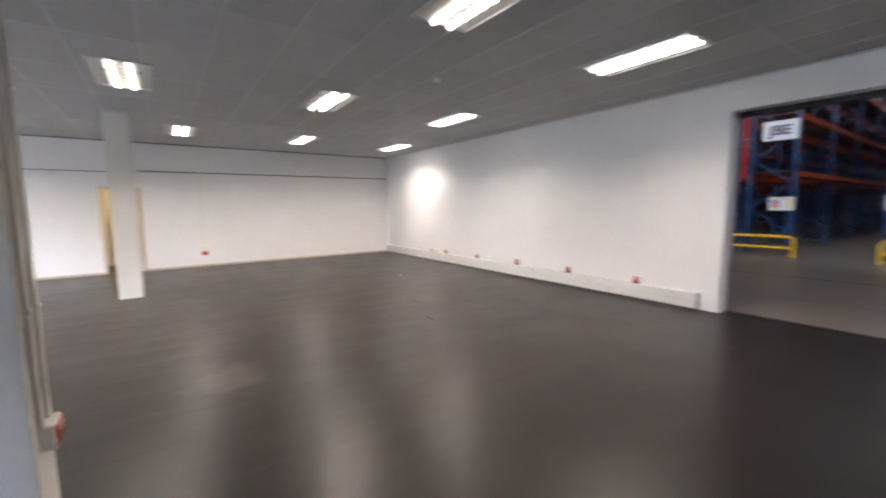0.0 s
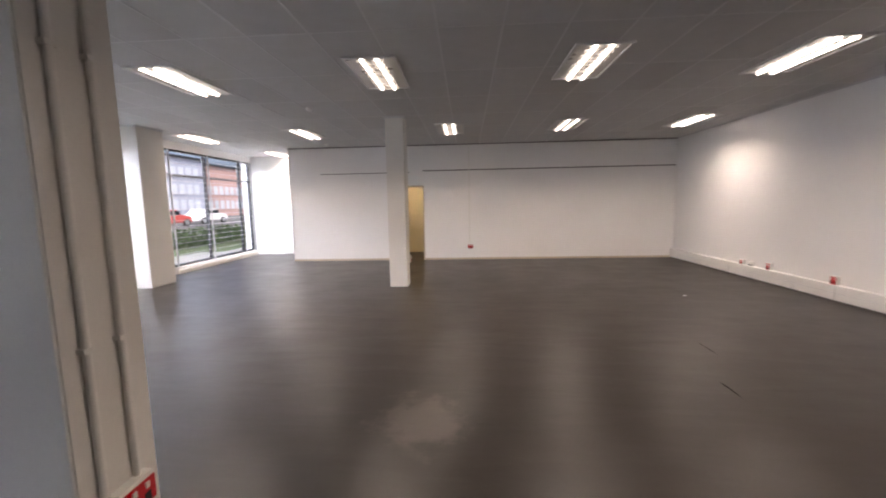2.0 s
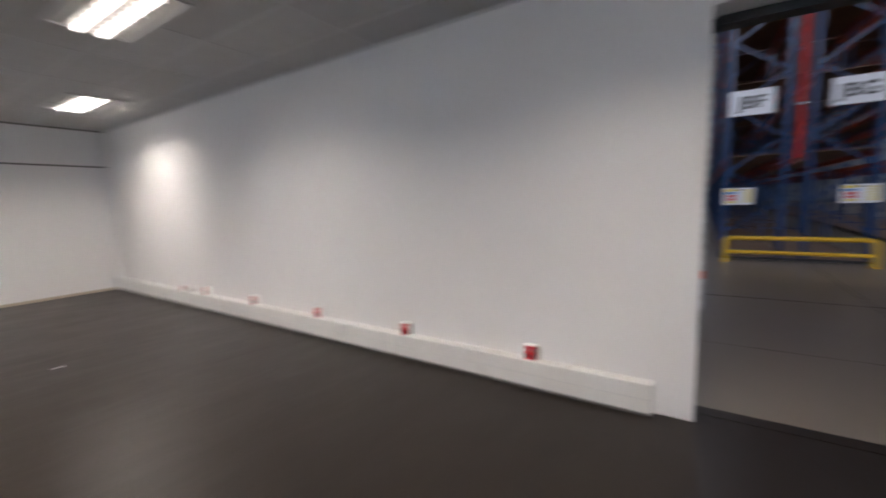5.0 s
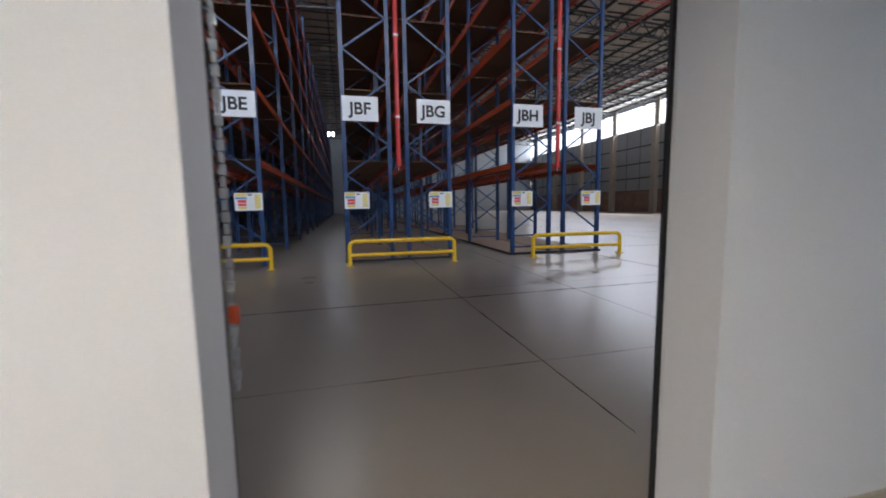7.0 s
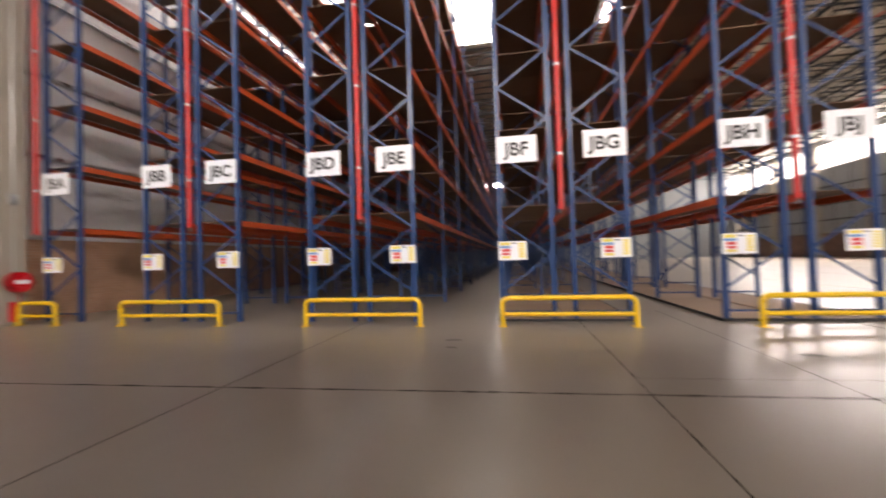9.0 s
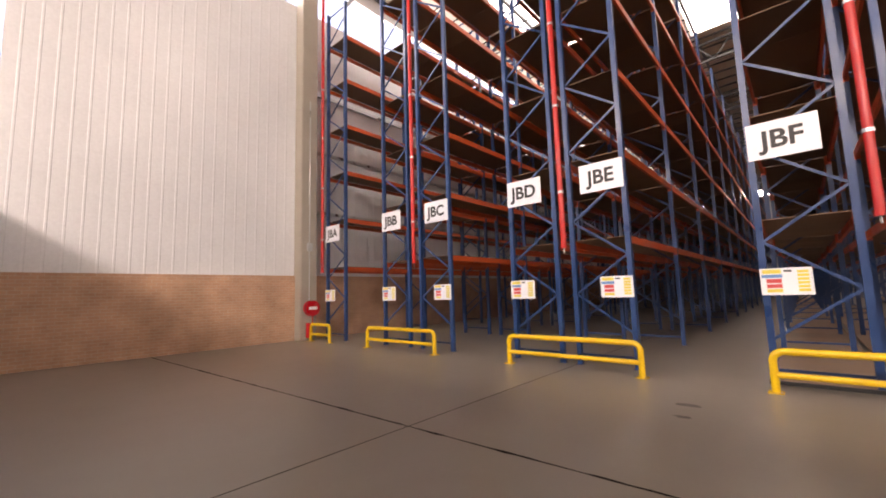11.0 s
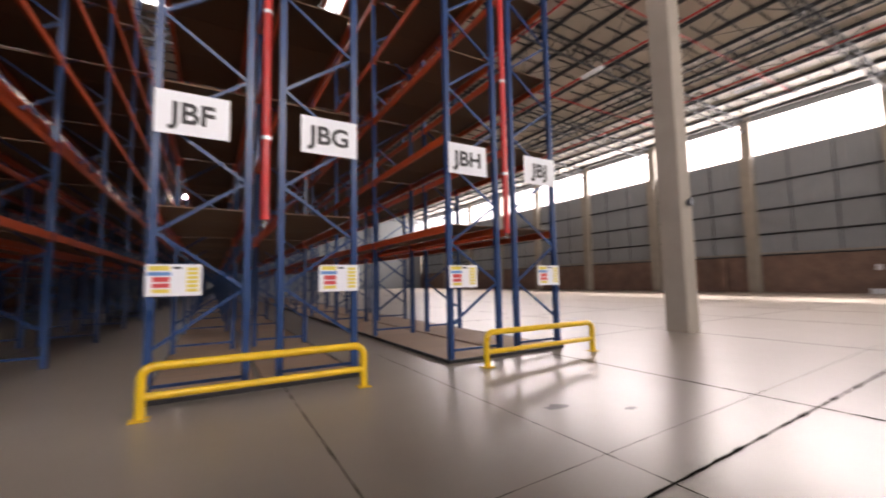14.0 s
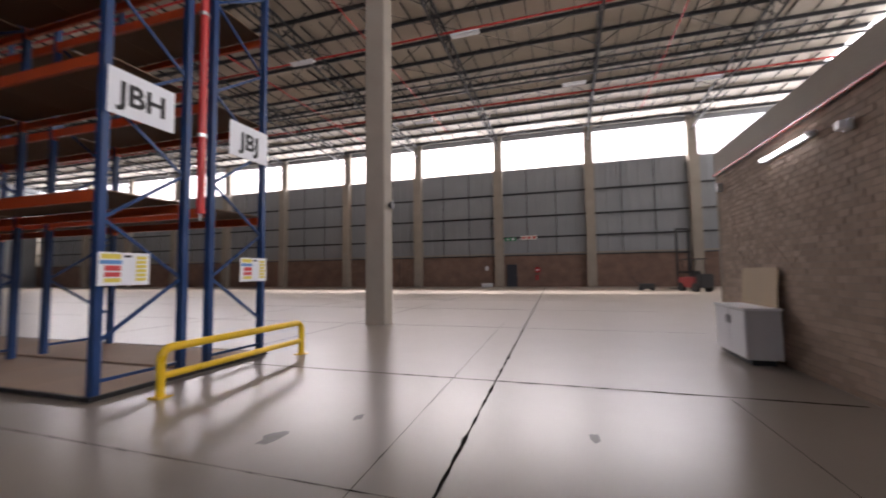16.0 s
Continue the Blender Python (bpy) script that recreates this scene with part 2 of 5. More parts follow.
M_MELAMINE = mat("grey_melamine", (0.55, 0.56, 0.57), 0.4, var=0.06)
M_BOARDLEAN = mat("hardboard", (0.42, 0.32, 0.2), 0.6, var=0.08)
M_GRASS = mat("grass", (0.15, 0.19, 0.08), 0.9, var=0.25, scale=1.5, fine=30, bump=0.5)
M_LEAF = mat("hedge_leaves", (0.11, 0.17, 0.06), 0.8, var=0.3, scale=4, fine=40, bump=0.3)
M_ASPHALT = mat("asphalt", (0.06, 0.06, 0.06), 0.9, var=0.12, scale=2, fine=80, bump=0.2)
M_DISC = mat("disc_dark_board", (0.022, 0.015, 0.011), 0.8, var=0.12, scale=3)
# both facade colours are paled: the bright outdoor haze is put into them
M_BLDG = mat("grey_facade_hazed", (0.34, 0.37, 0.44), 0.7, var=0.06, scale=0.5)
M_BLDGRED = mat("red_brick_facade_hazed", (0.45, 0.30, 0.27), 0.8, var=0.1, scale=0.5)
M_PANE = mat("far_window_pane", (0.55, 0.6, 0.66), 0.15, var=0.1)
M_CARW = mat("white_car_paint", (0.75, 0.75, 0.76), 0.2, var=0.02, bump=0.0, coat=0.5)
M_CARR = mat("red_car_paint", (0.45, 0.09, 0.08), 0.2, var=0.03, bump=0.0, coat=0.5)
M_TYRE = mat("tyre_rubber", (0.02, 0.02, 0.02), 0.8)
M_CARGLASS = mat("car_glass", (0.03, 0.035, 0.04), 0.08, bump=0.0)
M_FLUTE = mat("translucent_sheet", (0.9, 0.92, 0.94), 0.5, var=0.04, emit=1.2, bump=0.0)
M_GREEN = mat("green_sign", (0.03, 0.30, 0.14), 0.5)
M_TRIM = mat("dark_trim_and_shadow_line", (0.22, 0.21, 0.2), 0.6)
glass = bpy.data.materials.new("window_glass")
glass.use_nodes = True
gb = glass.node_tree.nodes["Principled BSDF"]
gb.inputs["Base Color"].default_value = (0.93, 0.96, 0.96, 1)
gb.inputs["Roughness"].default_value, gb.inputs["Transmission Weight"].default_value, gb.inputs["IOR"].default_value = 0.0, 1.0, 1.05

# ---- mesh helpers ----
MESHES = {}


def box_bm(bm, x0, x1, y0, y1, z0, z1):
    v = [bm.verts.new(p) for p in ((x0, y0, z0), (x1, y0, z0), (x1, y1, z0), (x0, y1, z0), (x0, y0, z1), (x1, y0, z1), (x1, y1, z1), (x0, y1, z1))]
    for f in ((3, 2, 1, 0), (4, 5, 6, 7), (0, 1, 5, 4), (1, 2, 6, 5), (2, 3, 7, 6), (3, 0, 4, 7)):
        bm.faces.new([v[i] for i in f])
    return v


def finish(name, bm, material, smooth=False):
    me = bpy.data.meshes.new(name)
    bmesh.ops.recalc_face_normals(bm, faces=bm.faces)
    bm.to_mesh(me)
    bm.free()
    me.materials.append(material)
    if smooth:
        me.shade_smooth()
    return me


def part(name, bm, material, parent=None, label="", smooth=False):
    ob = new(name, finish(name, bm, material, smooth))
    if parent:
        ob.parent = parent
    if label:
        ob["label"] = label
    return ob


def box(name, x0, x1, y0, y1, z0, z1, material, parent=None, label="", bevel=0.0):
    bm = bmesh.new()
    box_bm(bm, min(x0, x1), max(x0, x1), min(y0, y1), max(y0, y1), min(z0, z1), max(z0, z1))
    if bevel:
        bmesh.ops.bevel(bm, geom=bm.edges[:], offset=bevel, segments=2, affect='EDGES')
    return part(name, bm, material, parent, label)


def structure(ob, label, category):
    return tagged(ob, label, category, kind="structure")


def empty(name, x=0, y=0, z=0, rz=0):
    o = new(name)
    o.matrix_basis = pose(x, y, z, 0, 0, rz)
    return o


def rod_bm(bm, a, b, r, seg=8):
    a, b = Vector(a), Vector(b)
    d = b - a
    m = Matrix.Translation((a + b) / 2) @ d.to_track_quat('Z', 'Y').to_matrix().to_4x4()
    bmesh.ops.create_cone(bm, cap_ends=True, segments=seg, radius1=r, radius2=r, depth=d.length, matrix=m)


def bar_bm(bm, a, b, w, h):
    """A square bar from a to b."""
    a, b = Vector(a), Vector(b)
    d = b - a
    m = Matrix.Translation((a + b) / 2) @ d.to_track_quat('Z', 'Y').to_matrix().to_4x4() @ Matrix.Diagonal((w, h, d.length, 1))
    bmesh.ops.create_cube(bm, size=1.0, matrix=m)


def rod(name, a, b, r, material, parent=None, label="", seg=10):
    bm = bmesh.new()
    rod_bm(bm, a, b, r, seg)
    return part(name, bm, material, parent, label)


def pydata_boxes(name, boxes, material):
    """Many separate boxes in one mesh."""
    vs, fs = [], []
    for x0, x1, y0, y1, z0, z1 in boxes:
        o = len(vs)
        vs += [(x0, y0, z0), (x1, y0, z0), (x1, y1, z0), (x0, y1, z0), (x0, y0, z1), (x1, y0, z1), (x1, y1, z1), (x0, y1, z1)]
        fs += [tuple(o + i for i in f) for f in ((3, 2, 1, 0), (4, 5, 6, 7), (0, 1, 5, 4), (1, 2, 6, 5), (2, 3, 7, 6), (3, 0, 4, 7))]
    me = bpy.data.meshes.new(name)
    me.from_pydata(vs, [], fs)
    me.materials.append(material)
    return me


def text_mesh(body, size, material, name="lettering"):
    cu = bpy.data.curves.new(name, 'FONT')
    cu.body, cu.size, cu.align_x, cu.align_y, cu.extrude = body, size, 'CENTER', 'CENTER', 0.002
    cu.offset = size * 0.026
    tmp = new("tmp_text", cu)
    me = bpy.data.meshes.new_from_object(tmp.evaluated_get(bpy.context.evaluated_depsgraph_get()))
    bpy.data.objects.remove(tmp)
    bpy.data.curves.remove(cu)
    me.materials.clear()
    me.materials.append(material)
    me.name = name
    return me

# ---- office shell ----
WX0, WX1 = 5.95, 6.20          # long wall, office face and warehouse side
FARY, CEIL = 12.48, 3.18
OPY0, OPY1, OPZ = 0.69, 2.384, 2.78
WINX = -6.75
structure(box("floor_office", -7.0, WX1, -3.2, 15.2, -0.12, 0.0, M_OFFICE_FLOOR), "dark grey-brown glossy painted screed floor with scuffs", "floor")
structure(box("wall_east_a", WX0, WX1, OPY1, FARY + 0.15, 0, 3.3, M_PLASTER), "long white plastered wall", "wall")
structure(box("wall_east_b", WX0, WX1, -3.2, OPY0, 0, 3.3, M_PLASTER), "white plastered wall beside the warehouse opening", "wall")
structure(box("wall_east_lintel", WX0, WX1, OPY0, OPY1, OPZ, 3.3, M_PLASTER), "white lintel above the warehouse opening", "wall")
structure(box("wall_south", -7.0, WX0, -3.35, -3.2, 0, 3.3, M_PLASTER), "plain white office wall", "wall")
structure(box("wall_north_a", -0.83, WX0, FARY, FARY + 0.15, 0, 3.3, M_PLASTER), "white plastered far wall", "wall")
structure(box("wall_north_b", -4.6, -1.6, FARY, FARY + 0.15, 0, 3.3, M_PLASTER), "white plastered far wall beside the doorway", "wall")
structure(box("wall_north_lintel", -1.6, -0.83, FARY, FARY + 0.15, 2.05, 3.3, M_PLASTER), "white wall above the doorway", "wall")
structure(box("wall_recess_return", -4.6, -4.45, FARY + 0.15, 14.9, 0, 3.3, M_PLASTER), "white return wall of the recess", "wall")
structure(box("wall_recess_a", -7.0, -5.70, 14.2, 14.35, 0, 3.3, M_PLASTER), "white wall closing the window side", "wall")
structure(box("wall_recess_lintel", -5.70, -4.6, 14.2, 14.35, 2.05, 3.3, M_PLASTER), "white wall above the recess doorway", "wall")
structure(box("wall_recess_b", -4.85, -4.6, 14.2, 14.35, 0, 2.05, M_PLASTER), "white wall beside the recess door", "wall")
structure(box("wall_recess_back", -7.0, -4.6, 15.0, 15.15, 0, 3.3, M_PLASTER), "white wall beyond the recess doorway", "wall")
# small room behind the far doorway
structure(box("wall_corridor_back", -2.6, 0.6, 14.3, 14.45, 0, 3.3, M_BEIGE), "beige wall of the room behind the doorway", "wall")
structure(box("wall_corridor_left", -2.0, -1.9, FARY + 0.15, 14.3, 0, 3.3, M_BEIGE), "beige side wall behind the doorway", "wall")
structure(box("wall_corridor_right", 0.4, 0.5, FARY + 0.15, 14.3, 0, 3.3, M_BEIGE), "beige side wall behind the doorway", "wall")
area("corridor_light", pose(-0.8, 13.6, 3.1), 0.5, 0.5, 14, (1.0, 0.82, 0.55))
# door frames
fr = empty("door_1", -1.215, FARY, 0)
for nm, a in (("jamb", (-0.395, -0.36, -0.02, 0.17, 0, 2.06)), ("jamb", (0.36, 0.395, -0.02, 0.17, 0, 2.06)), ("head", (-0.395, 0.395, -0.02, 0.17, 2.035, 2.075))):
    box(nm, *a, M_SKIRT, fr)
structure(fr, "open doorway with a cream painted frame", "doorway")
fr = empty("door_2", -5.275, 14.2, 0)
for nm, a in (("jamb", (-0.425, -0.385, -0.02, 0.16, 0, 2.06)), ("jamb", (0.385, 0.425, -0.02, 0.16, 0, 2.06)), ("head", (-0.385, 0.385, -0.02, 0.16, 2.02, 2.06))):
    box(nm, *a, M_WHITEPLASTIC, fr)
box("leaf", -0.383, 0.383, 0.02, 0.06, 0.008, 2.018, M_WHITEPLASTIC, fr, "plain white door leaf", bevel=0.003)
rod("door_handle", (-0.33, -0.03, 1.02), (-0.22, -0.03, 1.02), 0.009, M_GALV, fr)
rod("handle_spindle", (-0.33, -0.03, 1.02), (-0.33, 0.02, 1.02), 0.009, M_GALV, fr)
structure(fr, "closed white door in the window recess", "door")
# ceiling: backing and tiles with a lowered grid
tiles = []
x = -6.98 - 0.1
ix = 0
while x < WX0 - 0.02:
    y = -3.2
    while y < 15.0:
        tiles.append((max(x + 0.011, -6.98), min(x + 0.589, WX0), y + 0.011, y + 1.189, CEIL, CEIL + 0.02))
        y += 1.2
    x += 0.6
ce = structure(new("ceiling", pydata_boxes("ceiling", tiles, M_TILE)), "suspended ceiling of pale grey mineral tiles", "ceiling")
grid = [(-6.98, WX0, -3.2 + 1.2 * i - 0.011, -3.2 + 1.2 * i + 0.011, CEIL - 0.003, CEIL + 0.03) for i in range(16)]
grid += [(-7.08 + 0.6 * i - 0.011, -7.08 + 0.6 * i + 0.011, -3.2, 15.0, CEIL - 0.004, CEIL + 0.029) for i in range(1, 22)]
structure(new("ceiling_grid", pydata_boxes("ceiling_grid", grid, M_GRID)), "pale metal ceiling grid", "ceiling")
structure(box("ceiling_slab", -7.2, WX1, -3.4, 15.2, 3.3, 3.45, M_COLUMN), "roof slab of the office", "ceiling")
# shadow line painted as a dark trim where the far wall meets the ceiling, dado strip, conduit
structure(box("trim_far_top", -4.6, WX0, FARY - 0.025, FARY - 0.002, CEIL - 0.03, CEIL - 0.002, M_TRIM), "grey trim painted as the shadow line along the far wall ceiling", "trim")
structure(box("trim_east_top", WX0 - 0.02, WX0 - 0.002, OPY0 - 3.2, FARY - 0.03, CEIL - 0.025, CEIL - 0.002, M_GRID), "pale ceiling trim along the long wall", "trim")
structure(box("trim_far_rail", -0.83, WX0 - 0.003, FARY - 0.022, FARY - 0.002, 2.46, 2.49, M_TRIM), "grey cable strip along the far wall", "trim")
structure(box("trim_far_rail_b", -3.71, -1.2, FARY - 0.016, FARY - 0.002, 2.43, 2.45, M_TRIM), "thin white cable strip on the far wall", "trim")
structure(box("trim_corner", WX0 - 0.03, WX0 - 0.002, FARY - 0.03, FARY - 0.002, 0.22, CEIL - 0.03, M_PLASTER), "white corner strip", "trim")
structure(box("trim_left_corner", -4.615, -4.59, FARY - 0.012, FARY + 0.2, 0, CEIL, M_GRID), "metal corner bead at the wall end", "trim")
structure(box("baseboard_east", WX0 - 0.012, WX0 - 0.001, -3.2, OPY0 - 0.02, 0, 0.09, M_SKIRT), "beige skirting board", "baseboard")
structure(box("baseboard_north", -4.6, -1.62, FARY - 0.012, FARY - 0.001, 0, 0.05, M_SKIRT), "low beige skirting", "baseboard")
structure(box("baseboard_north_b", -0.81, WX0 - 0.02, FARY - 0.012, FARY - 0.001, 0, 0.05, M_SKIRT), "low beige skirting", "baseboard")


def socket(name, x, y, z, face, w=0.16, h=0.13, d=0.055, colour=None, label=""):
    """A surface box with a coloured front plate and two switches. face: degrees to which it looks from -Y."""
    e = empty(name, x, y, z, face)
    bm = bmesh.new()
    box_bm(bm, -w / 2, w / 2, -d, 0, 0, h)
    bmesh.ops.bevel(bm, geom=bm.edges[:], offset=0.006, segments=2, affect='EDGES')
    part("back_box", bm, M_WHITEPLASTIC, e)
    box("front_plate", -w / 2 + 0.012, w / 2 - 0.012, -d - 0.006, -d + 0.001, 0.01, h - 0.01, colour or M_REDPLASTIC, e, "red front plate", bevel=0.003)
    for sx in (-0.03, 0.03):
        box("switch", sx - 0.009, sx + 0.009, -d - 0.011, -d - 0.005, h * 0.62, h * 0.82, M_WHITEPLASTIC, e)
        box("outlet", sx - 0.014, sx + 0.014, -d - 0.0085, -d - 0.005, h * 0.18, h * 0.48, M_BLACK, e)
    return tagged(e, label, "power socket", "red power sockets")


# trunking on the long wall with its sockets
tr = empty("cable_trunking", 5.90, 7.55, 0)
for i in range(4):
    ya, yb = -4.90 + i * 2.45, -4.90 + (i + 1) * 2.45 - 0.003
    bm = bmesh.new()
    box_bm(bm, -0.045, 0.048, ya, yb, 0.025, 0.25)
    bmesh.ops.bevel(bm, geom=bm.edges[:], offset=0.005, segments=1, affect='EDGES')
    part("trunking_length", bm, M_WHITEPLASTIC, tr)
    box("lid_groove", -0.0475, -0.044, ya, yb, 0.13, 0.136, M_GRID, tr)
box("end_cap", -0.047, 0.049, -4.912, -4.899, 0.02, 0.254, M_GRID, tr, "grey end cap")
# dark strip stands for the shade under the trunking
box("foot_shade_strip", -0.03, 0.045, -4.9, 4.9, 0.0, 0.026, M_TRIM, tr, "dark strip painted as the shade under the trunking")
tagged(tr, "long white plastic cable trunking along the wall base", "cable trunking")
for y in (3.49, 4.84, 6.2, 7.55, 8.87):
    socket("power_socket", 5.945, y + 0.08, 0.235, -90, w=0.125, h=0.14, label="red-fronted double power socket above the trunking")
for y, c in ((9.35, M_WHITEPLASTIC), (9.62, M_REDPLASTIC)):
    socket("power_socket", 5.945, y + 0.05, 0.235, -90, w=0.11, h=0.10, colour=c, label="small socket outlet above the wall trunking")
e = socket("power_socket", 0.46, FARY - 0.001, 0.30, 0, label="red power socket at the foot of a white conduit")
cd = empty("cable_conduit", 0.44, FARY - 0.014, 0)
box("conduit_tube", -0.02, 0.02, -0.012, 0.012, 0.43, 3.15, M_WHITEPLASTIC, cd)
for z in (0.9, 1.7, 2.3, 2.9):
    box("saddle", -0.03, 0.03, -0.014, 0.011, z, z + 0.02, M_WHITEPLASTIC, cd)
tagged(cd, "white square conduit running down the far wall", "conduit")


def pillar(x0, x1, y0, y1, label, mat_=M_PILLAR):
    bm = bmesh.new()
    box_bm(bm, x0, x1, y0, y1, 0, CEIL)
    ed = [e_ for e_ in bm.edges if abs(e_.verts[0].co.z - e_.verts[1].co.z) > 1]
    bmesh.ops.bevel(bm, geom=ed, offset=0.008, segments=2, affect='EDGES')
    e = empty("pillar")
    part("shaft", bm, mat_, e)
    box("head_trim", x0 - 0.015, x1 + 0.015, y0 - 0.015, y1 + 0.015, CEIL - 0.03, CEIL - 0.003, M_GRID, e)
    return tagged(e, label, "pillar", kind="structure")


pillar(-1.27, -0.95, 2.52, 2.86, "square white painted pillar with conduits on its side")
pillar(-1.12, -0.78, 8.84, 9.18, "square white painted pillar standing free in the room")
pillar(-6.45, -5.93, 8.83, 9.5, "broad white pillar at the window front")
for px, py0, py1, zs in ((-0.95, 2.60, 2.74, 0.43), (-0.78, 8.95, 9.05, 0.45)):
    cd = empty("pillar_conduit", px, 0, 0)
    for yy in (py0, py1):
        bm = bmesh.new()
        rod_bm(bm, (0.016, yy, zs + 0.12), (0.016, yy, CEIL - 0.04), 0.013, 10)
        part("conduit_tube", bm, M_PILLAR, cd, smooth=False)
        for z in (1.1, 2.1, 2.9):
            box("saddle", 0.0, 0.031, yy - 0.022, yy + 0.022, z, z + 0.018, M_PILLAR, cd)
    tagged(cd, "pair of painted round conduits on the pillar", "conduit")
    socket("power_socket", px, (py0 + py1) / 2 + 0.03, zs, 90, w=0.17, h=0.12, label="red double power socket on the pillar side")


def child(name, me, parent, m):
    o = new(name, me)
    o.parent = parent
    o.matrix_basis = m
    return o


bm = bmesh.new()
box_bm(bm, -0.15, 0.15, -0.0015, 0.0015, -0.040, -0.012)
BLADE = finish("louvre_blade", bm, M_REFL)


def troffer(x, y, n):
    e = empty("ceiling_light", x, y, CEIL)
    bm = bmesh.new()
    for a in ((-0.3, -0.27, -0.6, 0.6), (0.27, 0.3, -0.6, 0.6), (-0.27, 0.27, -0.6, -0.57), (-0.27, 0.27, 0.57, 0.6), (-0.012, 0.012, -0.57, 0.57)):
        box_bm(bm, a[0], a[1], a[2], a[3], -0.022, -0.003)
    part("frame", bm, M_GRID, e)
    box("reflector_pan", -0.269, 0.269, -0.569, 0.569, -0.008, -0.003, M_REFL, e)
    for sx in (-0.085, 0.085):
        rod("tube", (sx, -0.57, -0.024), (sx, 0.57, -0.024), 0.02, M_TUBE, e, "glowing warm fluorescent tube")
        area("office_lamp", pose(x + sx, y, CEIL - 0.0465), 0.045, 1.13, 8.5, (1.0, 0.85, 0.66), 140)
    for i in range(9):
        yy = -0.52 + i * 0.13
        child("louvre_blade", BLADE, e, pose(0, yy, 0))
    tagged(e, "lit recessed fluorescent ceiling light with two tubes", "ceiling light", "office ceiling lights")


for i, (x, y) in enumerate(((1.75, 2.6), (4.05, 2.6), (-5.65, 6.42), (-3.2, 6.42), (-0.68, 6.42), (1.8, 6.3), (4.2, 6.35), (-5.8, 10.5), (-3.2, 10.3), (0.03, 10.2), (2.48, 10.1), (4.98, 10.05), (-5.4, 13.55))):
    troffer(x, y, i)
for x, y in ((-3.31, 11.9), (-2.2, 8.0), (2.6, 4.5)):
    e = empty("smoke_detector", x, y, CEIL)
    bm = bmesh.new()
    bmesh.ops.create_cone(bm, cap_ends=True, segments=20, radius1=0.035, radius2=0.05, depth=0.03, matrix=pose(0, 0, -0.03))
    part("sensor", bm, M_WHITEPLASTIC, e)
    bm = bmesh.new()
    bmesh.ops.create_cone(bm, cap_ends=True, segments=20, radius1=0.055, radius2=0.055, depth=0.016, matrix=pose(0, 0, -0.009))
    part("base", bm, M_WHITEPLASTIC, e)
    tagged(e, "small round white ceiling detector", "smoke detector", "ceiling detectors")

# ---- window front ----
structure(box("wall_window_sill", WINX - 0.12, WINX + 0.12, -3.2, 14.2, 0, 0.15, M_PLASTER), "low white kerb below the windows", "wall")
structure(box("wall_window_head", WINX - 0.12, WINX + 0.08, -3.2, 14.2, 3.0, 3.3, M_PLASTER), "white wall strip above the windows", "wall")
runs = [(-3.1, 8.95, (-1.5, 0.0, 1.5, 3.0, 4.5, 5.95, 7.48)), (10.45, 14.17, (11.96, 13.58))]
structure(box("wall_window_pier", WINX - 0.12, WINX + 0.1, 8.97, 10.43, 0.15, 3.0, M_PLASTER), "white pier behind the window pillar", "wall")
for k, (ya, yb, muls) in enumerate(runs):
    w = empty("window_%d" % (k + 1), WINX, ya, 0)
    L = yb - ya
    box("top_rail", -0.035, 0.035, 0, L, 2.95, 3.0, M_ALU, w)
    box("bottom_rail", -0.035, 0.035, 0, L, 0.15, 0.21, M_ALU, w)
    edges = [0.03] + [m_ - ya for m_ in muls] + [L - 0.03]
    for m_ in edges:
        box("mullion", -0.036, 0.036, m_ - 0.03, m_ + 0.03, 0.211, 2.949, M_ALU, w)
    for a, b in zip(edges, edges[1:]):
        box("transom", -0.033, 0.033, a + 0.031, b - 0.031, 2.36, 2.41, M_ALU, w)
        for za, zb in ((0.2, 2.36), (2.41, 2.96)):
            p = box("pane", -0.004, 0.004, a + 0.025, b - 0.025, za, zb, glass, w)
            p.visible_shadow = False
    structure(w, "tall dark-framed shopfront window with transom", "window")
    g = empty("burglar_bars", WINX + 0.075, ya, 0)
    nb = 20
    for i in range(nb):
        z = 0.30 + i * 0.139
        rod("bar", (0, 0.05, z), (0, L - 0.05, z), 0.005, M_BAR, g, seg=6)
    for m_ in [m__ - ya for m__ in muls] + [0.06, L - 0.06]:
        box("upright", -0.012, 0.012, m_ + 0.05, m_ + 0.085, 0.151, 2.99, M_BAR, g)
    tagged(g, "white horizontal burglar bars inside the window", "burglar bars")
# pale roller of pipe at the kerb
for ya, yb in ((4.0, 8.8), (10.5, 14.15)):
    structure(box("trim_kerb", WINX + 0.121, WINX + 0.17, ya, yb, 0, 0.085, M_PILLAR), "pale kerb strip under the window", "trim")
# round board outside
e = empty("round_board", -7.15, 9.1, 1.28)
bm = bmesh.new()
bmesh.ops.create_cone(bm, cap_ends=True, segments=64, radius1=0.99, radius2=0.99, depth=0.05, matrix=pose(0, 0, 0, 0, 90))
part("disc", bm, M_DISC, e)
bm = bmesh.new()
for i in range(64):
    a, b = i * math.tau / 64, (i + 1) * math.tau / 64
    bar_bm(bm, (0, 1.0 * math.cos(a), 1.0 * math.sin(a)), (0, 1.0 * math.cos(b), 1.0 * math.sin(b)), 0.03, 0.08)
part("rim", bm, M_STEEL, e)
rod("post", (-0.06, 0.1, -1.28 - 0.1), (-0.06, 0.1, 0.6), 0.04, M_STEEL, e)
tagged(e, "large dark round signboard outside the window", "signboard")

# small wear on the office floor


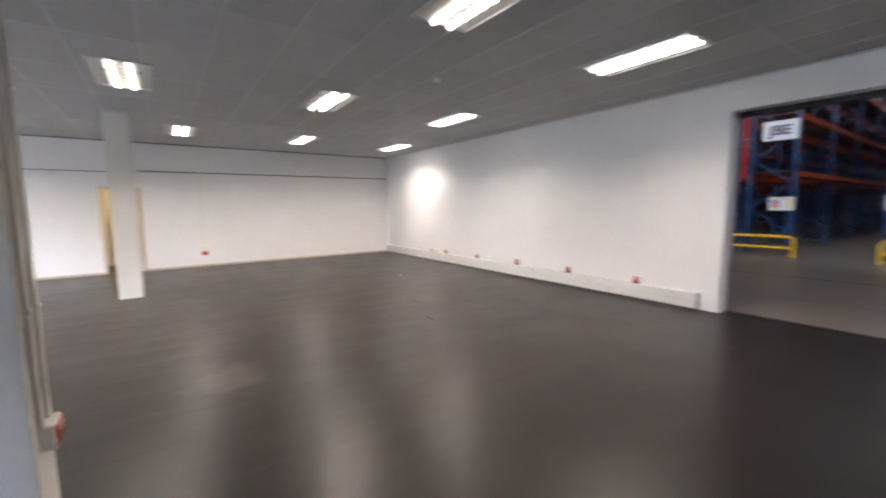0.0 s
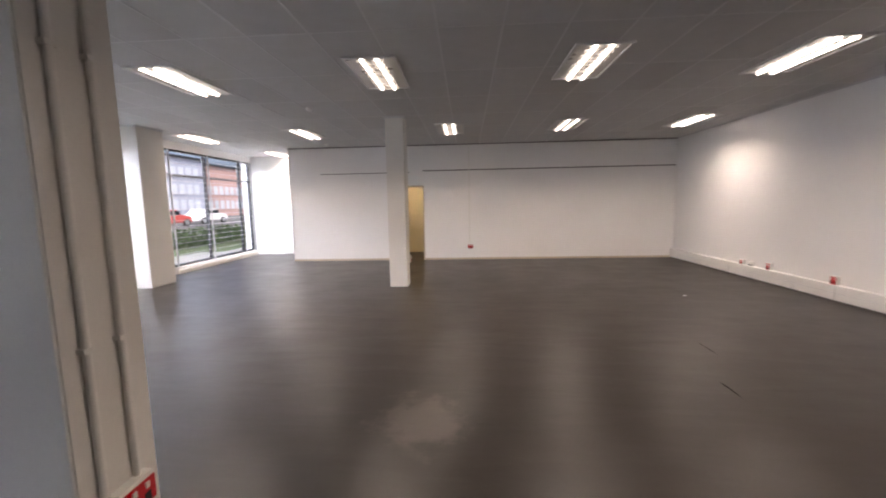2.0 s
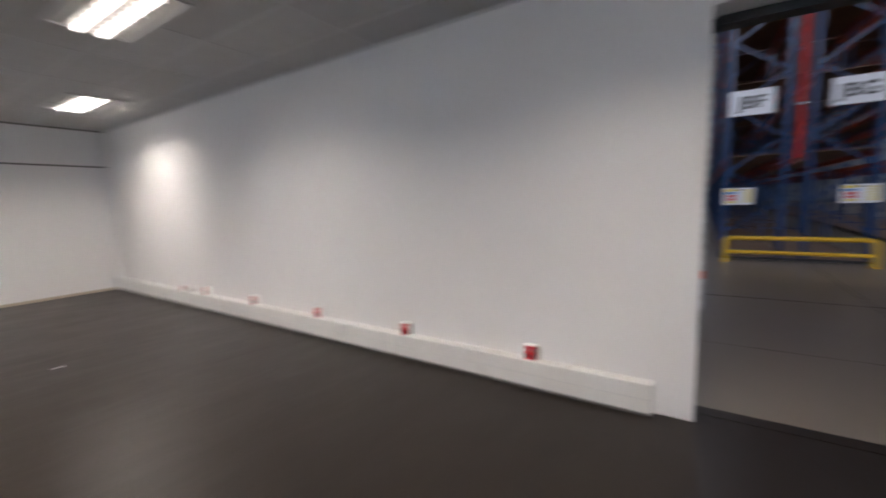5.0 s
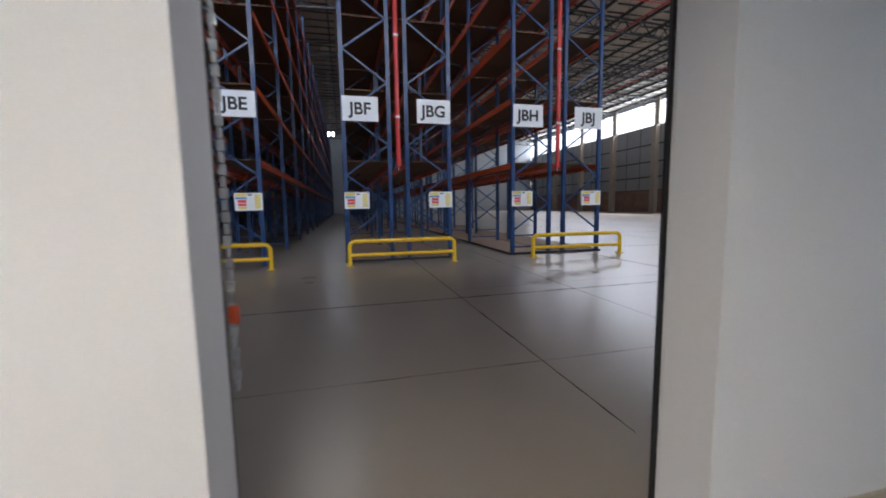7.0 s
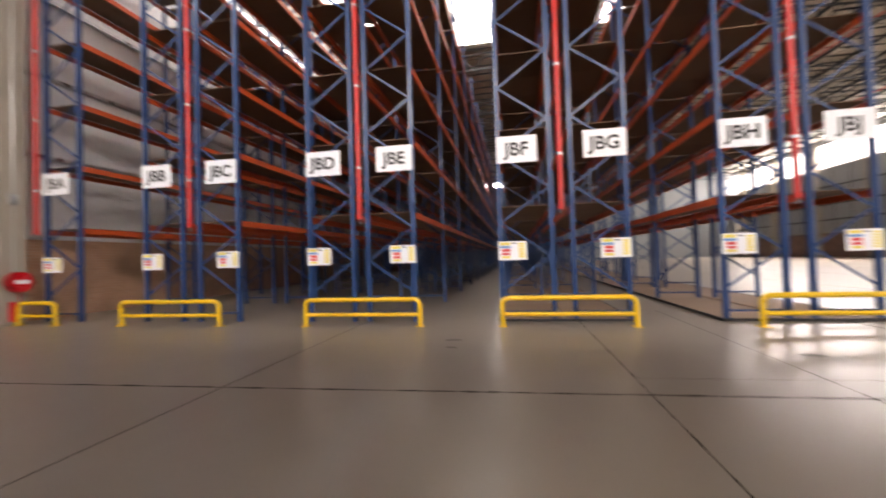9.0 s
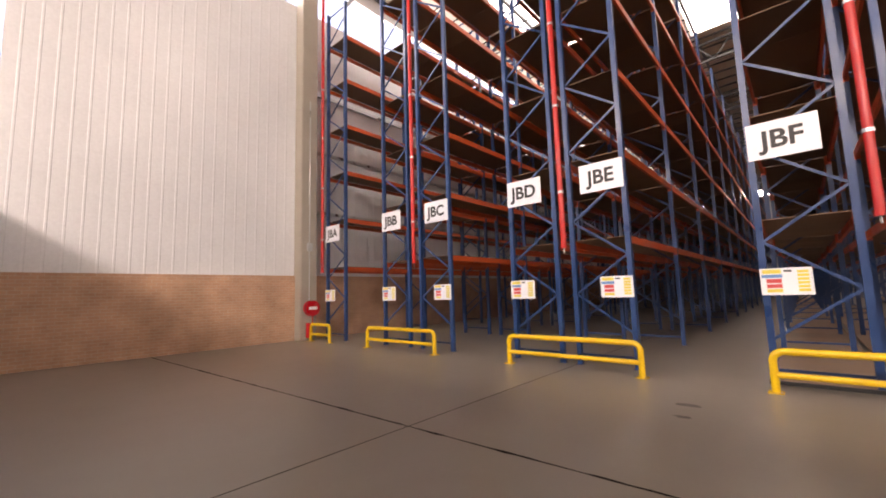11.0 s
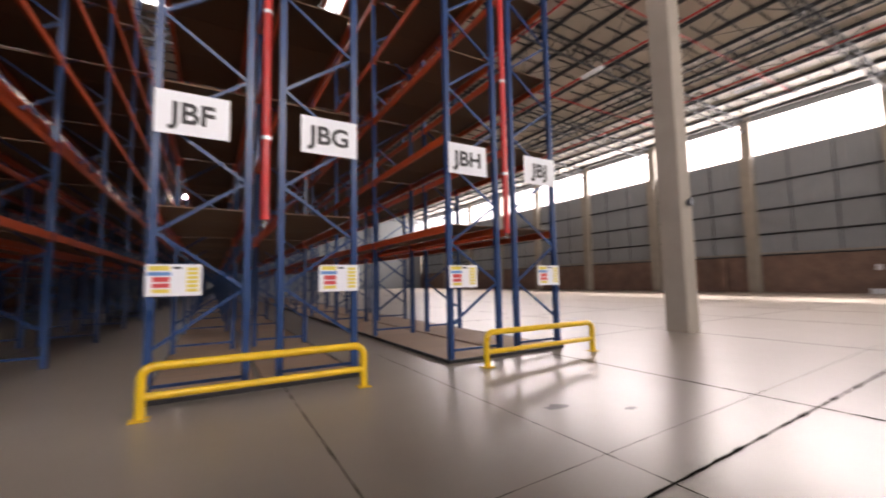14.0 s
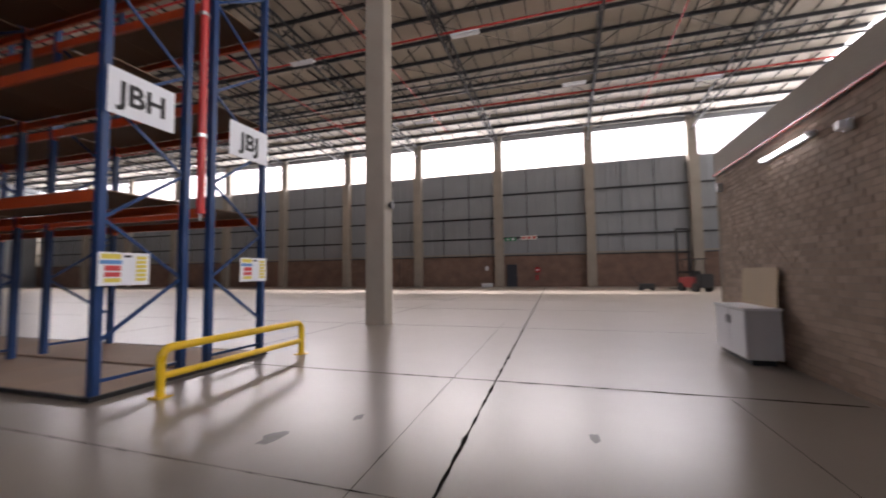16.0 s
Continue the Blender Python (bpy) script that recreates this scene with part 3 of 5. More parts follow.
def blot(name, x, y, rx, ry, seed, material, label, category, z=0.0015):
    rnd = random.Random(seed)
    bm = bmesh.new()
    vs = [bm.verts.new((x + rx * rnd.uniform(0.55, 1.1) * math.cos(a), y + ry * rnd.uniform(0.55, 1.1) * math.sin(a), z)) for a in [j * math.tau / 26 for j in range(26)]]
    bm.faces.new(vs)
    return structure(part(name, bm, material), label, category)


blot("floor_crack", 2.54, 4.66, 0.011, 0.16, 5, M_JOINT, "short dark crack in the floor", "crack")
blot("floor_crack", 2.9, 5.6, 0.007, 0.2, 6, M_JOINT, "short dark crack in the floor", "crack")
e = empty("paper_scrap", 3.9, 7.95, 0)
bm = bmesh.new()
bmesh.ops.create_icosphere(bm, subdivisions=1, radius=0.022, matrix=Matrix.Diagonal((1.5, 1, 0.5, 1)) @ pose(0, 0, 0.018, 10, 20, 30))
part("scrap", bm, M_SIGN, e)
tagged(e, "crumpled scrap of white paper on the floor", "paper scrap")

# set the office block to its place beside the warehouse
for ob in scene.objects:
    if ob.parent is None and (ob.type in ('MESH', 'EMPTY') or ob.name.startswith(("office_lamp", "corridor_light"))):
        ob.location += Vector((-0.43, -0.14, 0))
WX0, WX1, OPY0, OPY1, FARY, WINX = WX0 - 0.43, WX1 - 0.43, OPY0 - 0.14, OPY1 - 0.14, FARY - 0.14, WINX - 0.43

# ---- warehouse shell ----
XW, XE, YS, YN = -9.6, 86.0, -38.3, 14.6
BX = 6.20                       # brick face of the office block
structure(box("floor_warehouse", XW, XE, YS - 0.3, YN + 0.3, -0.125, -0.004, M_CONCRETE), "polished concrete warehouse floor with joints", "floor")
wall_n = structure(box("wall_north_dado", 6.3, XE, YN, YN + 0.22, 0, 2.24, M_BRICK_Y), "orange-face brick dado in a darker, shaded brown", "wall")
wall_s = structure(box("wall_south_dado", XW, XE, YS - 0.22, YS, 0, 2.95, M_BRICK_S), "face brick dado in a darker, shaded brown", "wall")
structure(box("wall_end", XE, XE + 0.2, YS, YN, 0, 17, M_CLADGREY), "far end wall of grey cladding", "wall")
structure(box("wall_west", XW - 0.25, XW, YS, -8.75, 0, 17, M_CLADGREY), "west wall of grey cladding", "wall")
# added out of view: wall and return keep daylight_street out of the warehouse
structure(box("wall_west_upper", -7.55, -7.35, -8.65, YN + 0.4, 3.46, 17, M_CLADGREY), "unseen grey wall above the office front, added to block stray light", "wall")
structure(box("wall_west_return", XW, -7.35, -8.75, -8.65, 0, 17, M_CLADGREY), "unseen grey return beside the office, added to close off stray light", "wall")


def cladding(name, x0, x1, y, z0, z1, face, material, label, pitch=0.5, rib=0.03):
    """Ribbed steel sheeting in the plane of y; face: +1 or -1, the way its ribs stand."""
    vs, fs = [], []
    x = x0
    prof = [(0, 0), (0.40, 0), (0.425, rib), (0.475, rib)]
    pts = []
    while x < x1:
        for a, b in prof:
            if x + a * pitch / 0.5 <= x1:
                pts.append((x + a * pitch / 0.5, y + face * b))
        x += pitch
    for i, (a, b) in enumerate(pts):
        vs += [(a, b, z0), (a, b, z1)]
        if i:
            fs.append((2 * i - 2, 2 * i, 2 * i + 1, 2 * i - 1))
    back = len(vs)
    yb = y - face * 0.08
    vs += [(x0, yb, z0), (x1, yb, z0), (x1, yb, z1), (x0, yb, z1)]
    fs.append((back, back + 1, back + 2, back + 3))
    me = bpy.data.meshes.new(name)
    me.from_pydata(vs, [], fs)
    me.materials.append(material)
    return structure(new(name, me), label, "wall")


cladding("wall_north_cladding", 6.3, XE, YN + 0.1, 2.24, 12.5, -1, M_CLADWHITE, "white ribbed steel cladding", 0.33, 0.006)
cladding("wall_south_cladding", XW, XE, YS - 0.1, 2.95, 11.4, 1, M_CLADGREY, "grey ribbed steel cladding", 0.9)
structure(box("wall_north_head", 6.3, XE, YN + 0.05, YN + 0.25, 14.2, 15.2, M_CLADWHITE), "white cladding above the high windows", "wall")
structure(box("wall_south_head", XW, XE, YS - 0.25, YS - 0.05, 14.45, 15.4, M_CLADGREY), "cladding above the high windows", "wall")
structure(box("trim_south_dado", XW, XE, YS - 0.02, YS + 0.06, 2.95, 3.03, M_STEEL), "steel edge above the brick dado", "trim")
for z in (4.73, 6.74, 8.99):
    structure(box("girt", XW, XE, YS + 0.001, YS + 0.09, z - 0.08, z + 0.08, M_STEEL), "dark steel girt across the cladding", "girt")
for z in (4.6, 6.9, 9.2):
    structure(box("girt", 14.2, XE, YN - 0.06, YN + 0.05, z - 0.05, z + 0.05, M_GALV), "pale steel girt across the white cladding", "girt")
# wall columns with window bays between
PIT = 8.45
for k in range(-3, 8):
    for q in (0.36, 0.68):
        structure(rod("sag_rod", (15.6 + PIT * (k + q), YS + 0.03, 3.03), (15.6 + PIT * (k + q), YS + 0.03, 11.4), 0.035, M_STEEL, seg=6), "dark sag rod between the wall girts", "sag rod")
structure(box("trim_south_ledge", XW, XE, YS + 0.061, YS + 0.16, 3.09, 3.2, M_COLUMN), "pale ledge above the brick dado", "trim")
cols = [15.6 + PIT * k for k in range(-2, 9)]
col = empty("wall_column", cols[0], YS, 0)
box("shaft", -0.4, 0.4, -0.25, 0.62, 0, 11.3, M_COLUMN, col, bevel=0.02)
box("head", -0.4, 0.4, -0.25, 0.25, 11.3, 15.0, M_COLUMN, col, bevel=0.02)
box("corbel", -0.46, 0.46, 0.25, 0.66, 11.0, 11.32, M_COLUMN, col, bevel=0.02)
tagged(col, "tall precast concrete wall column between high windows", "column", "wall columns", "structure")
for c in cols[1:]:
    copy_thing(col, pose(c, YS, 0))
for k, (a, b) in enumerate(zip(cols, cols[1:])):
    w = empty("window_high", (a + b) / 2, YS - 0.12, 0)
    h = (b - a) / 2 - 0.41
    box("sill", -h, h, -0.06, 0.06, 11.4, 11.47, M_GALV, w)
    box("head_rail", -h, h, -0.06, 0.06, 14.38, 14.45, M_GALV, w)
    structure(w, "high window bay of bright translucent sheet", "window")
# north column beside the racks, hose reel on it
nc = empty("wall_column", 13.85, YN, 0)
box("shaft", -0.3, 0.3, -0.42, 0.1, 0, 14.9, M_COLUMN, nc, bevel=0.02)
tagged(nc, "beige concrete column against the white cladding", "column", "wall columns", "structure")
e = empty("junction_box", 13.85, YN - 0.42, 3.1)
box("box_body", -0.09, 0.09, -0.07, 0, 0, 0.26, M_GALV, e, bevel=0.008)
rod("cable", (0, -0.02, 0.26), (0, -0.02, 5.5), 0.012, M_GALV, e)
rod("cable", (0, -0.02, -2.2), (0, -0.02, 0.0), 0.012, M_GALV, e)
tagged(e, "grey junction box with conduit on the column", "junction box")


def hose_reel(x, y, z, face):
    e = empty("fire_hose_reel", x, y, z, face)
    bm = bmesh.new()
    bmesh.ops.create_cone(bm, cap_ends=True, segments=32, radius1=0.26, radius2=0.26, depth=0.03, matrix=pose(0, -0.28, 0, 90))
    part("front_disc", bm, M_REDPLASTIC, e)
    bm = bmesh.new()
    bmesh.ops.create_cone(bm, cap_ends=True, segments=32, radius1=0.26, radius2=0.26, depth=0.03, matrix=pose(0, -0.09, 0, 90))
    part("rear_disc", bm, M_REDPLASTIC, e)
    bm = bmesh.new()
    bmesh.ops.create_cone(bm, cap_ends=True, segments=24, radius1=0.2, radius2=0.2, depth=0.15, matrix=pose(0, -0.185, 0, 90))
    part("hose_coil", bm, M_BLACK, e)
    box("label_band", -0.15, 0.15, -0.301, -0.294, -0.05, 0.05, M_SIGN, e, "white label band")
    rod("bracket", (0, -0.09, 0), (0, 0.0, 0), 0.03, M_RED, e)
    rod("supply_pipe", (0.12, -0.04, -0.95), (0.12, -0.04, 0.1), 0.018, M_RED, e)
    bm = bmesh.new()
    rod_bm(bm, (-0.08, -0.12, -1.0), (-0.08, -0.12, -0.5), 0.08, 16)
    part("extinguisher_body", bm, M_REDPLASTIC, e)
    return tagged(e, "red fire hose reel with supply pipe on the wall", "fire hose reel", "fire hose reels")


hose_reel(13.85, YN - 0.42, 1.1, 0)
hose_reel(12.0, YS + 0.0, 1.6, 180)
# south wall door, signs, small boxes
d = empty("door_3", 14.45, YS, 0)
box("leaf", -0.45, 0.45, 0.005, 0.05, 0.01, 2.15, M_DOOR, d)
box("frame", -0.52, -0.455, 0.002, 0.08, 0, 2.22, M_STEEL, d)
box("frame", 0.455, 0.52, 0.002, 0.08, 0, 2.22, M_STEEL, d)
rod("door_handle", (-0.38, 0.06, 1.0), (-0.38, 0.06, 1.15), 0.015, M_GALV, d)
structure(d, "dark closed fire exit door in the brick dado", "door")
e = empty("exit_sign", 14.5, YS + 0.1, 4.6)
box("panel", -0.55, 0.55, 0, 0.03, -0.16, 0.16, M_GREEN, e)
box("pictogram", -0.35, -0.1, 0.031, 0.034, -0.09, 0.09, M_SIGN, e)
box("arrow", 0.1, 0.4, 0.031, 0.034, -0.04, 0.04, M_SIGN, e)
tagged(e, "green exit sign on the grey cladding", "sign")
e = empty("wall_sign", 12.75, YS + 0.1, 4.7)
box("panel", -0.75, 0.75, 0, 0.03, -0.2, 0.2, M_PILLAR, e)
for i in (-0.5, 0.0, 0.5):
    box("symbol", i - 0.14, i + 0.14, 0.031, 0.034, -0.11, 0.11, M_LRED, e)
tagged(e, "cream sign with red symbols on the cladding", "sign")
e = empty("wall_box", 16.9, YS, 1.6)
box("box_body", -0.15, 0.15, 0, 0.12, 0, 0.4, M_SIGN, e, bevel=0.01)
tagged(e, "small pale electrical box on the brick dado", "electrical box")
e = empty("low_cabinet", 16.8, YS + 0.3, 0)
box("cabinet_body", -0.5, 0.5, 0, 0.4, 0, 0.35, M_SIGN, e, bevel=0.01)
tagged(e, "low pale box on the floor by the wall", "box")
# loose brick pier against the south wall
structure(box("wall_pier", 26.2, 26.7, YS, YS + 0.5, 0, 2.9, M_BRICK_S), "short brick pier on the dado", "wall")

# roof: sheet, purlins, lattice trusses
RIDGE, ZE, ZR = -12.0, 14.9, 16.1


def roof_z(y):
    return ZE + (ZR - ZE) * (1 - abs(y - RIDGE) / (26.5))


for nm, ya, yb in (("ceiling_roof_south", YS - 0.3, RIDGE), ("ceiling_roof_north", RIDGE, YN + 0.3)):
    bm = bmesh.new()
    v = [bm.verts.new(p) for p in ((XW, ya, roof_z(ya)), (XE, ya, roof_z(ya)), (XE, yb, roof_z(yb)), (XW, yb, roof_z(yb)))]
    u = [bm.verts.new(p.co + Vector((0, 0, 0.15))) for p in v]
    bm.faces.new(v)
    bm.faces.new(u)
    for i in range(4):
        j = (i + 1) % 4
        bm.faces.new((v[i], v[j], u[j], u[i]))
    structure(part(nm, bm, M_ROOF), "pale insulated warehouse roof sheeting", "roof")
y = YS + 0.75
while y < YN:
    structure(box("purlin", XW, XE, y - 0.05, y + 0.05, roof_z(y) - 0.24, roof_z(y) - 0.02, M_STEEL), "dark steel roof purlin", "purlin")
    y += 2.0
for c in cols:
    t = empty("roof_truss", c, 0, 0)
    bm = bmesh.new()
    top = lambda yy: roof_z(yy) - 0.3
    bot = lambda yy: roof_z(yy) - 1.35
    bar_bm(bm, (0, YS + 0.3, top(YS)), (0, RIDGE, top(RIDGE)), 0.12, 0.12)
    bar_bm(bm, (0, RIDGE, top(RIDGE)), (0, YN - 0.1, top(YN)), 0.12, 0.12)
    part("top_chord", bm, M_STEEL, t)
    bm = bmesh.new()
    bar_bm(bm, (0, YS + 0.3, bot(YS)), (0, RIDGE, bot(RIDGE)), 0.11, 0.11)
    bar_bm(bm, (0, RIDGE, bot(RIDGE)), (0, YN - 0.1, bot(YN)), 0.11, 0.11)
    part("bottom_chord", bm, M_STEEL, t)
    bm = bmesh.new()
    n = 30
    for i in range(n):
        ya, yb = YS + 0.4 + i * (YN - YS - 0.8) / n, YS + 0.4 + (i + 1) * (YN - YS - 0.8) / n
        ym = (ya + yb) / 2
        bar_bm(bm, (0, ya, bot(ya)), (0, ym, top(ym)), 0.06, 0.06)
        bar_bm(bm, (0, ym, top(ym)), (0, yb, bot(yb)), 0.06, 0.06)
    part("web", bm, M_STEEL, t)
    tagged(t, "dark lattice steel roof truss", "roof truss", "roof trusses", "structure")
# sheet laps of the roof and sag rods between purlins
laps, rods, x = [], [], XW + 0.6
while x < XE - 26:
    for y0 in range(-38, 14, 4):
        za = min(roof_z(y0), roof_z(y0 + 4))
        laps.append((x - 0.02, x + 0.02, y0, y0 + 4, za - 0.012, za + 0.1))
    x += 1.25
structure(new("ceiling_laps", pydata_boxes("ceiling_laps", laps, M_STEEL)), "dark laps between the roof insulation sheets", "roof")
for k in range(-2, 6):
    bm = bmesh.new()
    for q in (0.33, 0.67):
        xx = 15.6 + PIT * (k + q)
        rod_bm(bm, (xx, YS + 0.5, roof_z(YS) - 0.2), (xx, RIDGE, roof_z(RIDGE) - 0.2), 0.02, 5)
        rod_bm(bm, (xx, RIDGE, roof_z(RIDGE) - 0.2), (xx, YN - 0.2, roof_z(YN) - 0.2), 0.02, 5)
    for y0 in range(-38, -12, 6):
        rod_bm(bm, (15.6 + PIT * k, y0, roof_z(y0) - 0.45), (15.6 + PIT * (k + 1), y0 + 6, roof_z(y0 + 6) - 0.45), 0.022, 5)
        rod_bm(bm, (15.6 + PIT * (k + 1), y0, roof_z(y0) - 0.5), (15.6 + PIT * k, y0 + 6, roof_z(y0 + 6) - 0.5), 0.022, 5)
        yk = y0 + 3
        for sx in (0.0, 1.0):
            bar_bm(bm, (15.6 + PIT * (k + sx), yk, roof_z(yk) - 1.33), (15.6 + PIT * (k + 0.2 + 0.6 * sx), yk, roof_z(yk) - 0.22), 0.045, 0.045)
    structure(part("roof_bracing", bm, M_STEEL), "thin dark bracing rods under the roof", "roof bracing")
# longitudinal bracing girder and sprinkler pipes
for y in (-9.35, -26.0):
    t = empty("bracing_girder", 0, y, 0)
    for dz, nm in ((0.4, "top_chord"), (1.3, "bottom_chord")):
        box(nm, XW, XE, -0.05, 0.05, roof_z(y) - dz - 0.05, roof_z(y) - dz + 0.05, M_STEEL, t)
    bm = bmesh.new()
    x = XW
    while x < XE - 1.5:
        bar_bm(bm, (x, 0, roof_z(y) - 1.3), (x + 0.75, 0, roof_z(y) - 0.4), 0.05, 0.05)
        bar_bm(bm, (x + 0.75, 0, roof_z(y) - 0.4), (x + 1.5, 0, roof_z(y) - 1.3), 0.05, 0.05)
        x += 1.5
    part("web", bm, M_STEEL, t)
    tagged(t, "dark lattice girder bracing the roof trusses", "roof girder", kind="structure")
for y in (-7.5, -14.0, -20.5, -30.0):
    t = empty("sprinkler_pipe", 0, y, roof_z(y) - 0.55)
    rod("main_pipe", (XW, 0, 0), (XE, 0, 0), 0.06, M_RED, t)
    for c in range(0, 10):
        rod("hanger", (XW + 5 + c * 9, 0, 0.0), (XW + 5 + c * 9, 0, 0.5), 0.012, M_GALV, t, seg=6)
    tagged(t, "red sprinkler pipe under the roof", "sprinkler pipe", "sprinkler pipes")
for c in (20.0, 29.0, 3.0):
    t = empty("sprinkler_branch", c, 0, roof_z(-20) - 0.75)
    rod("branch_pipe", (0, YS + 1, 0), (0, -6.5, 0), 0.04, M_RED, t)
    tagged(t, "thin red sprinkler branch pipe", "sprinkler pipe", "sprinkler pipes")
# rooflights
for x0, x1, y0, y1 in ((20, 31.5, 1.9, 4.6), (20, 31.5, -5.2, -3.3), (20, 31.5, 8.6, 11.2), (-8.2, -7.5, -31.5, -21.0)):
    zc = min(roof_z(y0), roof_z(y1)) - 0.02
    structure(box("rooflight", x0, x1, y0, y1, zc - 0.03, zc, M_FLUTE), "bright translucent rooflight sheet", "rooflight")
# hanging lights
def high_bay(x, y, z, lit):
    e = empty("warehouse_light", x, y, z)
    box("housing", -0.75, 0.75, -0.3 if lit else -0.16, 0.3 if lit else 0.16, 0, 0.1, M_SIGN, e, bevel=0.01)
    for s in ((-0.2, 0.2) if lit else (-0.07, 0.07)):
        rod("tube", (-0.7, s, -0.06), (0.7, s, -0.06), 0.065 if lit else 0.022, M_TUBECOOL if lit else M_SIGN, e)
    for s in (-0.6, 0.6):
        rod("suspension", (s, 0, 0.1), (s, 0, roof_z(y) - z), 0.008, M_GALV, e, seg=6)
    tagged(e, "suspended twin-tube warehouse light" + (" switched on" if lit else " switched off"), "warehouse light", "warehouse lights")


for x, y in ((13.9, -18.5), (23.5, -18.2), (0.3, -28.0), (20.0, -29.0), (8.5, -26.0)):
    high_bay(x, y, 13.6, False)
high_bay(43.0, 2.75, 8.0, True)
# free standing concrete column
c = empty("concrete_column", 14.3, -9.55, 0)
bm = bmesh.new()
box_bm(bm, -0.3, 0.3, -0.27, 0.27, 0, roof_z(-9.35) - 1.3)
ed = [q for q in bm.edges if abs(q.verts[0].co.z - q.verts[1].co.z) > 1]
bmesh.ops.bevel(bm, geom=ed, offset=0.03, segments=1, affect='EDGES')
part("shaft", bm, M_COLUMN, c)
tagged(c, "free-standing precast concrete column", "column", kind="structure")
e = empty("alarm_bell", 13.97, -9.55, 3.35)
bm = bmesh.new()
bmesh.ops.create_cone(bm, cap_ends=True, segments=20, radius1=0.12, radius2=0.09, depth=0.08, matrix=pose(-0.06, 0, 0, 0, 90))
part("gong", bm, M_STEEL, e)
rod("bracket", (0.0, 0, 0), (0.05, 0, 0), 0.03, M_STEEL, e)
tagged(e, "small dark round alarm bell on the column", "alarm bell")

# floor joints, a few millimetres proud of nothing: thin sealed strips
def joint(name, x0, x1, y0, y1):
    structure(box(name, x0, x1, y0, y1, -0.02, 0.0005 - 0.002, M_JOINT), "dark sealed floor joint", "floor joint")


def ragged(name, a, b, w, seed):
    """A worn joint with uneven edges."""
    rnd = random.Random(seed)
    bm = bmesh.new()
    a, b = Vector(a), Vector(b)
    n = int((b - a).length / 0.12)
    side = Vector((-(b - a).y, (b - a).x, 0)).normalized()
    prev = None
    for i in range(n + 1):
        p = a.lerp(b, i / n)
        ww = w * (0.5 + rnd.random()) if rnd.random() > 0.12 else w * 2.0
        off = rnd.uniform(-0.3, 0.3) * w
        q = (bm.verts.new(p + side * (off + ww)), bm.verts.new(p + side * (off - ww)))
        if prev:
            bm.faces.new((prev[0], q[0], q[1], prev[1]))
        prev = q
    return structure(part(name, bm, M_JOINT), "worn dark expansion joint in the concrete", "floor joint")


ragged("joint_main", (9.45, 14.5, -0.0005), (11.3, -38, -0.0005), 0.013, 3)
ragged("joint_cross_a", (6.3, 0.225, -0.0008), (40, 0.2, -0.0008), 0.0055, 4)
ragged("joint_cross_b", (6.3, -4.56, -0.0008), (80, -4.62, -0.0008), 0.014, 5)
ragged("joint_side", (10.5, 0.2, -0.0009), (10.95, -10.5, -0.0009), 0.0028, 8)
ragged("joint_cross_c", (6.3, -1.66, -0.001), (16, -1.75, -0.001), 0.0045, 9)
ragged("joint_near", (7.42, 2.7, -0.0011), (7.52, -4.5, -0.0011), 0.003, 10)
for y in (4.85, -9.6, -14.6, -19.6):
    joint("joint_cut", 6.3, 60, y - 0.004, y + 0.004)
for x in (15.2, 20.2):
    joint("joint_cut", x - 0.004, x + 0.004, -38, -5.8)
for i, (x, y, r) in enumerate(((12.46, 2.59, 0.10), (11.91, 2.53, 0.07), (11.68, -2.27, 0.12), (11.2, -2.9, 0.06), (9.0, -3.0, 0.07))):
    rnd = random.Random(i)
    bm = bmesh.new()
    vs = [bm.verts.new((x + r * rnd.uniform(0.6, 1.1) * math.cos(a) * 0.8, y + 1.6 * r * rnd.uniform(0.6, 1.1) * math.sin(a), -0.0012)) for a in [j * math.tau / 12 for j in range(12)]]
    bm.faces.new(vs)
    structure(part("floor_stain", bm, M_STAIN), "dark stain on the concrete floor", "stain")

# ---- office block seen from the warehouse ----
OX = WX1 + 0.006                 # outer face round the opening
structure(box("wall_block_core", WX1 + 0.003, BX - 0.008, -8.74, -0.606, 0, 3.75, M_MORTAR), "brick wall core of the office block", "wall")
structure(box("wall_block_jamb", WX1 + 0.003, OX + 0.011, -0.6, OPY0, 0, 3.75, M_PLASTER), "plastered wall beside the opening", "wall")
structure(box("wall_block_core_b", WX1 + 0.003, OX, OPY1, YN, 0, 3.75, M_MORTAR), "brick wall of the office block beside the opening", "wall")
structure(box("wall_block_lintel", WX1 + 0.003, OX, OPY0, OPY1, OPZ, 3.75, M_MORTAR), "lintel over the opening", "wall")
structure(box("wall_block_end", -7.4, BX - 0.105, -8.75, -8.65, 0, 3.75, M_MORTAR), "end wall of the office block", "wall")
structure(box("trim_coping", -7.4, BX + 0.03, -8.82, YN, 3.37, 3.80, M_COLUMN), "pale plastered parapet band on the brick wall", "trim")
structure(box("trim_red_line", BX + 0.031, BX + 0.055, -8.82, YN, 3.335, 3.37, M_RED), "red painted line along the parapet", "trim")
structure(box("trim_corner_post", BX - 0.1, BX + 0.012, -8.82, -8.75, 0, 3.37, M_COLUMN), "pale corner edge of the brick wall", "trim")
structure(box("trim_door_guide", OX + 0.012, OX + 0.027, OPY0 - 0.03, OPY0 + 0.02, 0, OPZ, M_BLACK), "black roller shutter guide", "trim")
structure(box("trim_door_guide_b", OX + 0.001, OX + 0.03, OPY1 + 0.004, OPY1 + 0.05, 0, OPZ, M_STEEL), "dark shutter guide", "trim")
